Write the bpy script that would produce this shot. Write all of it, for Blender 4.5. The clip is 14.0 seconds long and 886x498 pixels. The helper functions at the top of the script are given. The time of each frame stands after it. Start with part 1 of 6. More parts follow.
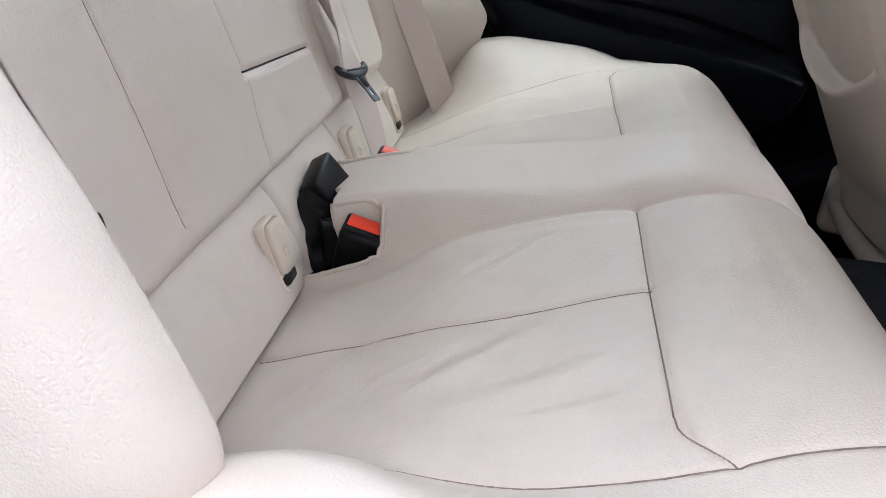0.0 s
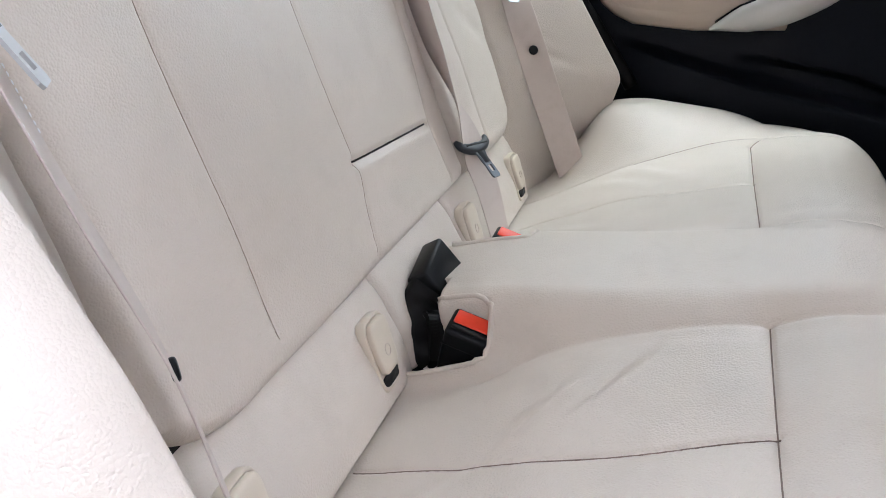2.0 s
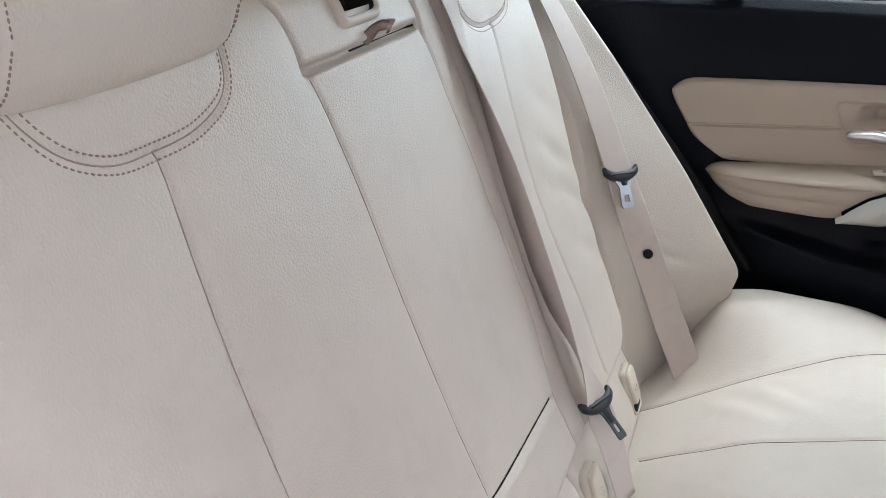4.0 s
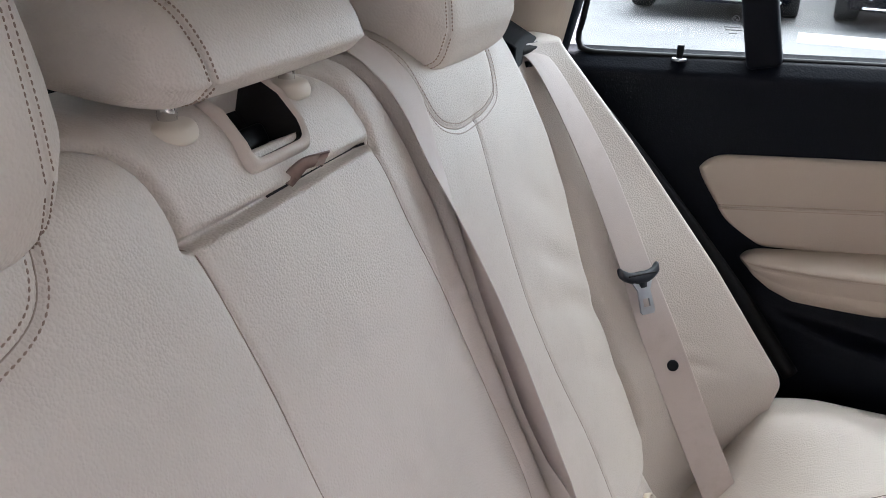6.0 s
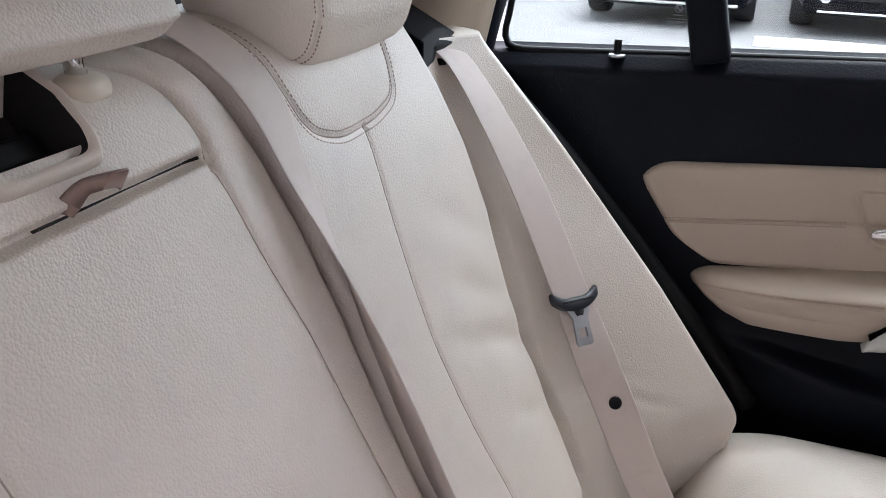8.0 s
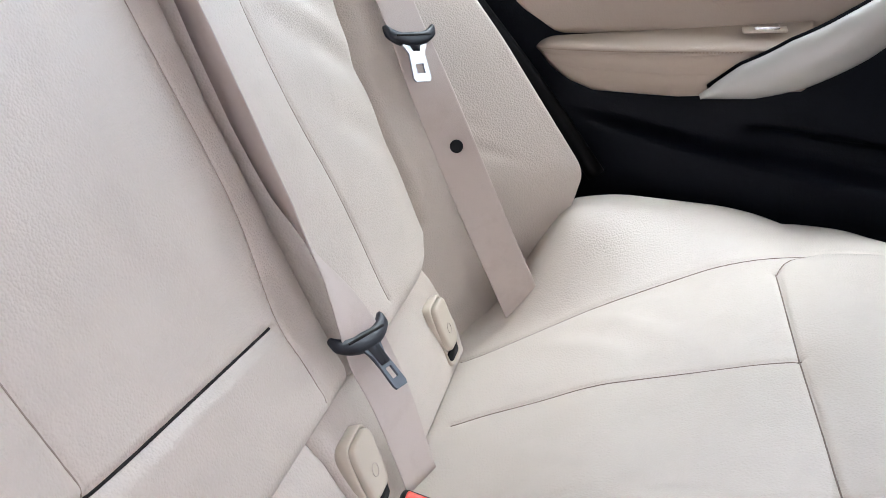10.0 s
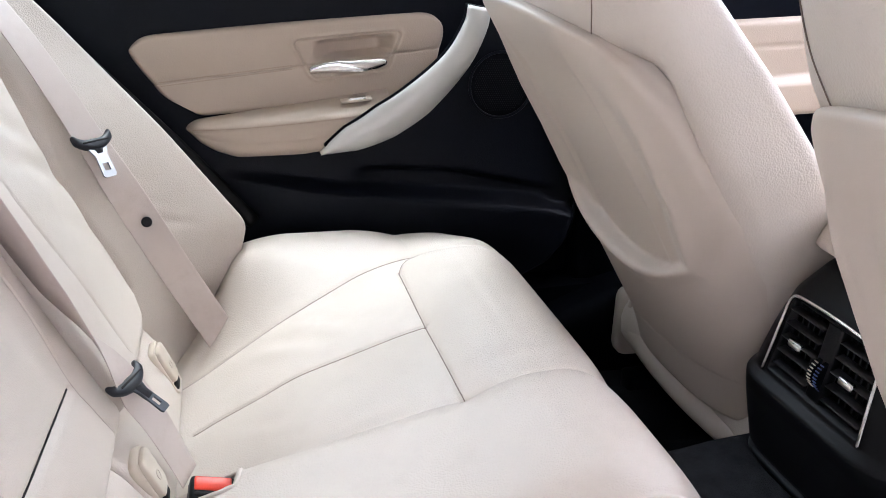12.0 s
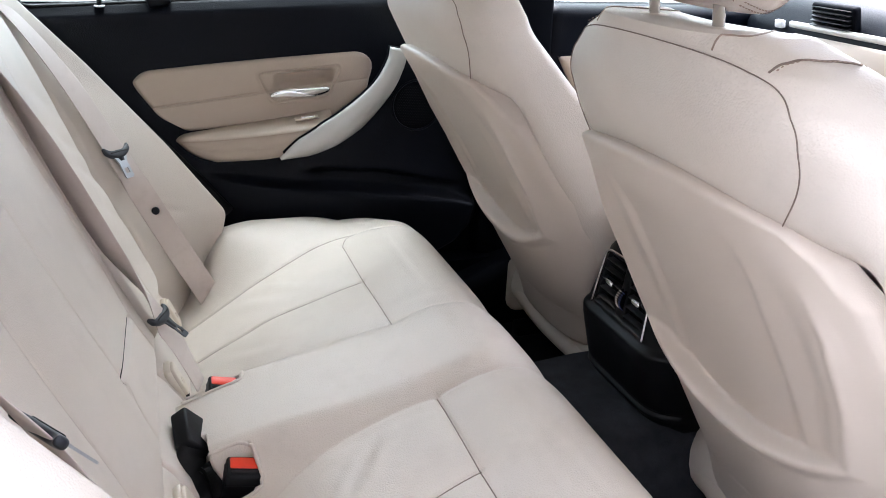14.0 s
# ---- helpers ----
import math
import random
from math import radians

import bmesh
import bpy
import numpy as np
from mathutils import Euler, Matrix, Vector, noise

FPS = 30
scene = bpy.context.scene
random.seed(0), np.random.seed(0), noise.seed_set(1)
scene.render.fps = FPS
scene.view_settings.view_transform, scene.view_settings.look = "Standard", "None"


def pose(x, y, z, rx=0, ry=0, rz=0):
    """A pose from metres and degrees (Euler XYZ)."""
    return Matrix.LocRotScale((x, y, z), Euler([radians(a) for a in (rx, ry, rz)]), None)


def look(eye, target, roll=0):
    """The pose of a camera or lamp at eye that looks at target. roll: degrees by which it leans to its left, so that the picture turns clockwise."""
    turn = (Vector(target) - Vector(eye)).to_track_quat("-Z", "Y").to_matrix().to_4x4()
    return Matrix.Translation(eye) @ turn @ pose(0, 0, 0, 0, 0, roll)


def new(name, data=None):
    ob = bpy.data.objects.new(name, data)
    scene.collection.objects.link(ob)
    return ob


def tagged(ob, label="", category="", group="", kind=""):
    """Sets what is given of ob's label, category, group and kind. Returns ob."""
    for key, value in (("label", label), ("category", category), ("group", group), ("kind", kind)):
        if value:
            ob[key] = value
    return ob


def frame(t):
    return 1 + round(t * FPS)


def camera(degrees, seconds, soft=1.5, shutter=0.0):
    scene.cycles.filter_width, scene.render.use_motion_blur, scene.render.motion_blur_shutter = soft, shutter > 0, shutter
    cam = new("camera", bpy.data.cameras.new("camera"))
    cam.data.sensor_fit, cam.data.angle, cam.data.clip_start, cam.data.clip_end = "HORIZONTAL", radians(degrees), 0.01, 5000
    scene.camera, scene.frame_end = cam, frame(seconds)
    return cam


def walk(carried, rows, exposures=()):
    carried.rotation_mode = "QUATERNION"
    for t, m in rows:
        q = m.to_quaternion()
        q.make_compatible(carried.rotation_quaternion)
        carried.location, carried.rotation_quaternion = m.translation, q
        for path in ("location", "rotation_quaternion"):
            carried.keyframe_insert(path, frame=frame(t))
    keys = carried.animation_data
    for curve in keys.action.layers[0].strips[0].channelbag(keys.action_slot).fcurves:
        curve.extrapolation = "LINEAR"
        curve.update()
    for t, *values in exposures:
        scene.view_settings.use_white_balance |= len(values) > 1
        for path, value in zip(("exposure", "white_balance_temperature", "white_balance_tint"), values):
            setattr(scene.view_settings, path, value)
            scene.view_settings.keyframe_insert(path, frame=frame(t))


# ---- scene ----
cam = camera(53.7, 14.0, soft=0.9)
PATH = [
    (0, (0.1850, -0.9410, 0.8327), (0.0405, 0.8795, 0.0174), 7.55),
    (0.5, (0.2374, -0.9190, 0.8143), (-0.1114, 0.8722, -0.0041), 6.98),
    (1, (0.2581, -0.9070, 0.8047), (-0.1412, 0.8756, -0.0094), 6.54),
    (1.5, (0.2361, -0.8940, 0.8332), (-0.1956, 0.8827, 0.0228), 6.12),
    (2, (0.1912, -0.8630, 0.8872), (-0.2656, 0.9096, 0.0816), 5.70),
    (2.5, (0.1463, -0.8280, 0.9563), (-0.3465, 0.9338, 0.1480), 5.18),
    (3, (0.1108, -0.7900, 1.0189), (-0.4121, 0.9630, 0.2105), 4.75),
    (3.5, (0.0633, -0.7480, 1.0958), (-0.4799, 0.9955, 0.2802), 4.34),
    (3.7, (0.0467, -0.7360, 1.1328), (-0.5099, 0.9979, 0.3059), 4.04),
    (5.8, (0.0318, -0.5590, 1.2029), (-0.6382, 1.1543, 0.4181), 2.11),
    (6, (0.0299, -0.5140, 1.2007), (-0.6420, 1.1990, 0.4170), 2.00),
    (6.5, (0.0065, -0.4030, 1.2212), (-0.6530, 1.3188, 0.4463), 2.01),
    (7, (0.0077, -0.3670, 1.2323), (-0.6286, 1.3682, 0.4679), 1.82),
    (7.5, (0.0203, -0.3610, 1.2241), (-0.6000, 1.3809, 0.4620), 1.74),
    (8, (0.0406, -0.3580, 1.1634), (-0.5644, 1.3886, 0.3995), 1.75),
    (8.2, (0.0531, -0.3580, 1.1272), (-0.5525, 1.3904, 0.3679), 1.55),
    (10.3, (0.1369, -0.4160, 0.9045), (-0.1847, 1.3867, 0.1002), 3.18),
    (10.5, (0.1300, -0.4310, 0.9311), (-0.1335, 1.3805, 0.1255), 3.20),
    (11, (0.1295, -0.5000, 0.9671), (0.2749, 1.3443, 0.2073), 2.22),
    (11.5, (0.0956, -0.5860, 1.0069), (0.4499, 1.2384, 0.2680), 1.95),
    (12, (0.0635, -0.6910, 1.0507), (0.5316, 1.1108, 0.3197), 1.89),
    (12.5, (0.0312, -0.7950, 1.0825), (0.5830, 0.9854, 0.3575), 1.93),
    (13, (0.0132, -0.9160, 1.1244), (0.6048, 0.8539, 0.4050), 2.10),
    (13.5, (-0.0189, -1.0340, 1.1542), (0.5908, 0.7305, 0.4368), 2.29),
    (14, (-0.0535, -1.1300, 1.1759), (0.5681, 0.6300, 0.4575), 2.58),
]
EXPOSURES = [(0, 3.9, 6000, 14), (1, 3.95, 6000, 14), (2, 4.05, 6000, 13), (3, 4.05, 6000, 13), (3.7, 4.05, 6000, 13), (5.8, 3.85, 6050, 17), (7.5, 3.7, 6100, 19), (8.2, 3.92, 6100, 19), (10.3, 4.3, 5950, 17), (11, 4.35, 5950, 17), (12, 4.5, 6000, 17), (13, 4.45, 6000, 15), (14, 4.15, 6000, 14)]
walk(cam, [(t, look(eye, target, roll)) for t, eye, target, roll in PATH], EXPOSURES)

# ---- light ----
world = bpy.data.worlds.new("sky")
scene.world = world
world.use_nodes = True
wn = world.node_tree
sky = wn.nodes.new("ShaderNodeTexSky")
sky.sky_type = "NISHITA"
sky.sun_disc = False
sky.sun_elevation = radians(70)
sky.sun_rotation = radians(17)
sky.dust_density = 3.0
sky.air_density = 1.0
sky.ozone_density = 1.0
# thin cloud takes most of the colour out of the sky
cloud = wn.nodes.new("ShaderNodeHueSaturation")
cloud.inputs["Saturation"].default_value = 0.2
wn.links.new(sky.outputs[0], cloud.inputs["Color"])
wn.links.new(cloud.outputs[0], wn.nodes["Background"].inputs[0])
wn.nodes["Background"].inputs[1].default_value = 0.15
sun_data = bpy.data.lights.new("sun", "SUN")
sun_data.energy = 0.25
sun_data.angle = radians(60)
sun_data.color = (1.0, 0.97, 0.93)
sun = new("sun", sun_data)
sun.matrix_world = look((0.15 * 5, 0.50 * 5, 0.85 * 5), (0, 0, 0))

# ---- materials ----


def material(name, color, rough=0.5, metal=0.0, vary=0.08, vary_scale=6.0, grain=0.0, grain_scale=300.0, grain_dist=0.0006,
             crease=0.0, crease_scale=25.0, spec=0.5, coat=0.0, stain=None, stain_amount=0.0):
    m = bpy.data.materials.new(name)
    m.use_nodes = True
    nt = m.node_tree
    b = nt.nodes["Principled BSDF"]
    b.inputs["Roughness"].default_value = rough
    b.inputs["Metallic"].default_value = metal
    b.inputs["Specular IOR Level"].default_value = spec
    b.inputs["Coat Weight"].default_value = coat
    tc = nt.nodes.new("ShaderNodeTexCoord")

    def noise_node(scale, detail=3.0, rgh=0.55):
        n = nt.nodes.new("ShaderNodeTexNoise")
        n.inputs["Scale"].default_value = scale
        n.inputs["Detail"].default_value = detail
        n.inputs["Roughness"].default_value = rgh
        nt.links.new(tc.outputs["Object"], n.inputs["Vector"])
        return n

    n1 = noise_node(vary_scale)
    ramp = nt.nodes.new("ShaderNodeValToRGB")
    ramp.color_ramp.elements[0].position, ramp.color_ramp.elements[1].position = 0.3, 0.7
    ramp.color_ramp.elements[0].color = (*[c * (1 - vary) for c in color], 1)
    ramp.color_ramp.elements[1].color = (*[min(1, c * (1 + vary)) for c in color], 1)
    nt.links.new(n1.outputs["Fac"], ramp.inputs["Fac"])
    out = ramp.outputs["Color"]
    if stain:
        n2 = noise_node(vary_scale * 2.7, 6.0, 0.65)
        r2 = nt.nodes.new("ShaderNodeValToRGB")
        r2.color_ramp.elements[0].position, r2.color_ramp.elements[1].position = 0.52, 0.75
        r2.color_ramp.elements[1].color = (stain_amount,) * 3 + (1,)
        nt.links.new(n2.outputs["Fac"], r2.inputs["Fac"])
        mix = nt.nodes.new("ShaderNodeMixRGB")
        mix.inputs["Color2"].default_value = (*stain, 1)
        nt.links.new(r2.outputs["Color"], mix.inputs["Fac"])
        nt.links.new(out, mix.inputs["Color1"])
        out = mix.outputs["Color"]
    nt.links.new(out, b.inputs["Base Color"])
    rr = nt.nodes.new("ShaderNodeMapRange")
    rr.inputs["To Min"].default_value, rr.inputs["To Max"].default_value = rough * 0.85, min(1, rough * 1.15)
    nt.links.new(n1.outputs["Fac"], rr.inputs["Value"])
    nt.links.new(rr.outputs[0], b.inputs["Roughness"])
    last = None
    if grain:
        v = nt.nodes.new("ShaderNodeTexVoronoi")
        v.feature = "F1"
        v.inputs["Scale"].default_value = grain_scale
        warp = noise_node(grain_scale * 0.35, 2.0)
        add = nt.nodes.new("ShaderNodeMixRGB")
        add.blend_type = "ADD"
        add.inputs["Fac"].default_value = 0.0025
        nt.links.new(tc.outputs["Object"], add.inputs["Color1"])
        nt.links.new(warp.outputs["Color"], add.inputs["Color2"])
        nt.links.new(add.outputs["Color"], v.inputs["Vector"])
        bump = nt.nodes.new("ShaderNodeBump")
        bump.invert = True
        bump.inputs["Strength"].default_value = grain
        bump.inputs["Distance"].default_value = grain_dist
        nt.links.new(v.outputs["Distance"], bump.inputs["Height"])
        last = bump
    if crease:
        n3 = noise_node(crease_scale, 5.0, 0.6)
        bump2 = nt.nodes.new("ShaderNodeBump")
        bump2.inputs["Strength"].default_value = crease
        bump2.inputs["Distance"].default_value = 0.004
        nt.links.new(n3.outputs["Fac"], bump2.inputs["Height"])
        if last:
            nt.links.new(last.outputs[0], bump2.inputs["Normal"])
        last = bump2
    if last:
        nt.links.new(last.outputs[0], b.inputs["Normal"])
    return m


def glass_material(name, tint):
    m = bpy.data.materials.new(name)
    m.use_nodes = True
    nt = m.node_tree
    nt.nodes.remove(nt.nodes["Principled BSDF"])
    tr = nt.nodes.new("ShaderNodeBsdfTransparent")
    tr.inputs[0].default_value = (*tint, 1)
    gl = nt.nodes.new("ShaderNodeBsdfGlossy")
    gl.inputs["Roughness"].default_value = 0.03
    mx = nt.nodes.new("ShaderNodeMixShader")
    mx.inputs[0].default_value = 0.025
    nt.links.new(tr.outputs[0], mx.inputs[1])
    nt.links.new(gl.outputs[0], mx.inputs[2])
    nt.links.new(mx.outputs[0], nt.nodes["Material Output"].inputs[0])
    return m


LEATHER = material("cream_leather", (0.615, 0.547, 0.485), 0.44, vary=0.05, vary_scale=5, grain=0.50, grain_scale=500, grain_dist=0.0008,
                   crease=0.08, crease_scale=70, stain=(0.49, 0.425, 0.375), stain_amount=0.35)
GRAINED = material("grained_cream_leather", (0.62, 0.552, 0.488), 0.46, vary=0.03, vary_scale=5, grain=0.42, grain_scale=430, grain_dist=0.0008,
                   crease=0.04, crease_scale=90, stain=(0.52, 0.455, 0.40), stain_amount=0.25)
PEBBLED = material("pebbled_cream_leather", (0.60, 0.537, 0.478), 0.46, vary=0.03, vary_scale=5, grain=0.5, grain_scale=520, grain_dist=0.0008,
                   crease=0.02, crease_scale=120, stain=(0.52, 0.455, 0.40), stain_amount=0.25)
TAGLEATHER = material("brown_tag_leather", (0.27, 0.185, 0.155), 0.6, vary=0.1, vary_scale=40)
TAN = material("beige_door_leather", (0.47, 0.385, 0.31), 0.48, vary=0.03, vary_scale=5, grain=0.4, grain_scale=420, grain_dist=0.0005)
SHELL = material("beige_moulded_plastic", (0.575, 0.497, 0.430), 0.5, vary=0.02, vary_scale=5, grain=0.35, grain_scale=650, grain_dist=0.0003)
WEB = material("beige_belt_webbing", (0.55, 0.475, 0.435), 0.62, vary=0.05, vary_scale=9, grain=0.3, grain_scale=900, grain_dist=0.0003, stain=(0.44, 0.36, 0.31), stain_amount=0.5)
COVER = material("ivory_plastic", (0.62, 0.545, 0.45), 0.42, vary=0.03, vary_scale=20)
BLACK = material("black_plastic", (0.004, 0.0045, 0.006), 0.42, spec=0.18, vary=0.1, vary_scale=20, grain=0.2, grain_scale=700, grain_dist=0.0003)
DOORBLACK = material("black_soft_trim", (0.0015, 0.0026, 0.0062), 0.48, spec=0.14, vary=0.1, vary_scale=8, grain=0.45, grain_scale=380, grain_dist=0.0005)
LOWBLACK = material("matt_black_plastic", (0.0007, 0.0012, 0.0027), 0.62, spec=0.05, vary=0.15, vary_scale=8, grain=0.3, grain_scale=500, grain_dist=0.0004)
GRIP = material("dark_grey_grip_plastic", (0.016, 0.018, 0.024), 0.42, spec=0.4, vary=0.1, vary_scale=30)
RUBBER = material("black_rubber", (0.003, 0.003, 0.0035), 0.6, spec=0.2, vary=0.1)
# near-black for openings, and for shade painted into the seat gaps
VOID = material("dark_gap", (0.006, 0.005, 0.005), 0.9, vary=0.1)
CARPET = material("black_carpet", (0.004, 0.0048, 0.007), 0.95, vary=0.25, vary_scale=60, grain=0.8, grain_scale=900, grain_dist=0.002, spec=0.1)
MAT = material("charcoal_floor_mat", (0.033, 0.035, 0.042), 0.95, vary=0.3, vary_scale=30, grain=0.9, grain_scale=700, grain_dist=0.002, spec=0.1)
RED = material("red_plastic", (0.85, 0.06, 0.025), 0.35, vary=0.05, vary_scale=60)
CHROME = material("chrome", (0.82, 0.83, 0.85), 0.12, metal=1.0, vary=0.02)
STEEL = material("brushed_steel", (0.50, 0.51, 0.53), 0.32, metal=1.0, vary=0.05, vary_scale=80)
DARKSTEEL = material("dull_steel", (0.10, 0.11, 0.125), 0.42, metal=0.8, vary=0.08, vary_scale=80)
SILVER = material("satin_silver", (0.52, 0.505, 0.475), 0.42, metal=0.35, vary=0.03, vary_scale=10)
LINER = material("beige_headliner", (0.52, 0.48, 0.40), 0.9, vary=0.03, vary_scale=20, grain=0.3, grain_scale=600)
PILLAR = material("beige_pillar_trim", (0.52, 0.44, 0.36), 0.55, vary=0.03, vary_scale=8, grain=0.3, grain_scale=500)
THREAD = material("beige_thread", (0.30, 0.22, 0.17), 0.7)
# two browns for tubes that draw the shade inside the seam grooves
SEAMSHADE = material("seam_groove_shade", (0.21, 0.16, 0.13), 0.85)
SOFTSEAMSHADE = material("pale_groove_shade", (0.36, 0.295, 0.245), 0.85)
GLASS = glass_material("window_glass", (0.68, 0.72, 0.71))
ASPHALT = material("pale_asphalt", (0.125, 0.122, 0.119), 0.8, vary=0.25, vary_scale=0.6, grain=0.6, grain_scale=60, grain_dist=0.01, stain=(0.10, 0.098, 0.095), stain_amount=0.8)
PAINTLINE = material("white_road_paint", (0.5, 0.5, 0.49), 0.7, vary=0.1, vary_scale=3, stain=(0.2, 0.2, 0.2), stain_amount=0.6)
CARBLACK = material("black_car_paint", (0.008, 0.009, 0.012), 0.25, vary=0.05, coat=1.0)
CARNAVY = material("navy_car_paint", (0.01, 0.014, 0.035), 0.25, vary=0.05, coat=1.0)
CARBLUE = material("bright_blue_car_paint", (0.01, 0.16, 0.62), 0.3, vary=0.05, coat=1.0)
BLOCKERWALL = material("grey_render", (0.22, 0.215, 0.21), 0.9, vary=0.12, vary_scale=1.5, grain=0.5, grain_scale=90, grain_dist=0.004, stain=(0.15, 0.145, 0.14), stain_amount=0.6)
TYRE = material("tyre_rubber", (0.02, 0.02, 0.021), 0.8, vary=0.2)
VENTGREY = material("dark_vent_plastic", (0.012, 0.012, 0.014), 0.4, spec=0.35, vary=0.1)
BLUEMARK = material("blue_mark", (0.04, 0.07, 0.22), 0.5)
WHITE = material("white_plastic", (0.75, 0.76, 0.78), 0.4)

# ---- helpers for building ----


def sm(x, a, b):
    t = np.clip((x - a) / (b - a), 0, 1)
    return t * t * (3 - 2 * t)


def spline(points, n):
    """n points evenly along a smooth curve through the points."""
    p = np.array(points, float)
    q = np.vstack([2 * p[0] - p[1], p, 2 * p[-1] - p[-2]])
    out = []
    for i in range(1, len(q) - 2):
        t = np.linspace(0, 1, 40, endpoint=False)[:, None]
        a, b, c, d = q[i - 1], q[i], q[i + 1], q[i + 2]
        out.append(0.5 * (2 * b + (c - a) * t + (2 * a - 5 * b + 4 * c - d) * t ** 2 + (3 * b - a - 3 * c + d) * t ** 3))
    c = np.vstack(out + [p[-1:]])
    s = np.concatenate([[0], np.cumsum(np.linalg.norm(np.diff(c, axis=0), axis=1))])
    return np.stack([np.interp(np.linspace(0, s[-1], n), s, c[:, k]) for k in range(c.shape[1])], 1)


def lines_distance(a, b, poly):
    """Distance of the places (a, b) from a polyline."""
    best = np.full(a.shape, 9.0)
    for (x0, y0), (x1, y1) in zip(poly[:-1], poly[1:]):
        dx, dy = x1 - x0, y1 - y0
        t = np.clip(((a - x0) * dx + (b - y0) * dy) / (dx * dx + dy * dy + 1e-12), 0, 1)
        best = np.minimum(best, np.hypot(a - x0 - t * dx, b - y0 - t * dy))
    return best


SEWN = []
DOTTED = []
SLITS = []
DARKEST = []


def sew(P, s, Y, parent, r=0.0007, mat=None):
    """Brown tubes drawn as the shade in the seam grooves, with stitches and slits, gathered since the last call, laid
    on the surface P (its rows at s, its columns at Y).
    """
    todo, SEWN[:] = list(SEWN), []
    darks, DARKEST[:] = list(DARKEST), []
    dots, DOTTED[:] = list(DOTTED), []
    slits, SLITS[:] = list(SLITS), []
    for k_, poly in enumerate(todo + dots + slits):
        q = spline(poly, max(20, int(np.linalg.norm(np.diff(poly, axis=0), axis=1).sum() / 0.004)))
        line = []
        for a, b in q:
            i = np.clip(np.interp(a, s, np.arange(len(s))), 0, len(s) - 1.001)
            i0, fi = int(i), i - int(i)
            row = P[i0] * (1 - fi) + P[i0 + 1] * fi
            yy = Y[i0] * (1 - fi) + Y[i0 + 1] * fi
            if yy[0] - 0.001 <= b <= yy[-1] + 0.001:
                line.append([np.interp(b, yy, row[:, k]) for k in range(3)])
        if len(line) > 4 and k_ >= len(todo) + len(dots):
            # black tube painted in as the shade of an open slit
            part("slit", tube_mesh("slit", line, 0.0012, VOID, 6, count=len(line)), parent, "black line for the shade in the slit between the pads")
        elif len(line) > 4 and k_ >= len(todo):
            stitch_rows("stitching", line, (0.93, 0, 0.37), parent, r=0.0008)
        elif len(line) > 4:
            part("seam", tube_mesh("seam", line, r if darks[k_] else 0.8 * r, mat or (SEAMSHADE if darks[k_] else SOFTSEAMSHADE), 6, count=len(line)), parent)


def beside(points, off, n=80):
    """A curve running beside a smooth curve in a plane."""
    q = spline(points, n)
    g = np.gradient(q, axis=0)
    g /= np.linalg.norm(g, axis=1)[:, None] + 1e-9
    return q + off * np.stack([-g[:, 1], g[:, 0]], 1)


def seam(a, b, points, depth=0.004, width=0.0028, puff=0.004, reach=0.03, smooth=True, sewn=True, dark=False):
    """A sewn seam: a narrow groove with the padding swelling on both sides."""
    poly = spline(points, 40) if smooth and len(points) > 2 else np.array(points, float)
    d = lines_distance(a, b, poly)
    if sewn:
        SEWN.append(poly)
        DARKEST.append(dark)
    return -0.45 * depth * np.exp(-(d / width) ** 2) - 0.7 * puff * np.exp(-(d / reach) ** 1.3)


def edge_round(d, r):
    """How far a surface falls back near its border, at the distance d from it."""
    t = np.clip(1 - d / r, 0, 1)
    return r * (1 - np.sqrt(np.maximum(0, 1 - t * t)))


def mesh_from(name, verts, faces, mat, smooth=True):
    me = bpy.data.meshes.new(name)
    me.from_pydata(np.asarray(verts).tolist(), [], faces if isinstance(faces, list) else faces.tolist())
    me.materials.append(mat)
    if smooth:
        me.shade_smooth()
    me.update()
    return me


def grid_faces(nu, nv, base=0, flip=False):
    i = (np.arange(nu - 1)[:, None] * nv + np.arange(nv - 1)[None, :]).ravel() + base
    f = np.stack([i, i + nv, i + nv + 1, i + 1], 1)
    return f[:, ::-1] if flip else f


def sheet_mesh(name, P, back, mat, flip=False, smooth=True):
    """A closed body: the front P (nu x nv x 3), and the same grid's border moved by the vector back and closed."""
    nu, nv = P.shape[:2]
    ring = [(i, 0) for i in range(nu)] + [(nu - 1, j) for j in range(1, nv)] + [(i, nv - 1) for i in range(nu - 2, -1, -1)] + [(0, j) for j in range(nv - 2, 0, -1)]
    ids = np.array([i * nv + j for i, j in ring])
    V = P.reshape(-1, 3)
    rim = V[ids] + np.array(back, float)
    n = len(ids)
    base = nu * nv
    verts = np.vstack([V, rim])
    faces = grid_faces(nu, nv, flip=flip).tolist()
    for k in range(n):
        a, b, c, d = ids[k], ids[(k + 1) % n], base + (k + 1) % n, base + k
        faces.append([int(a), int(d), int(c), int(b)] if not flip else [int(a), int(b), int(c), int(d)])
    cap = [base + k for k in range(n)]
    faces.append(cap[::-1] if flip else cap)
    return mesh_from(name, verts, faces, mat, smooth)


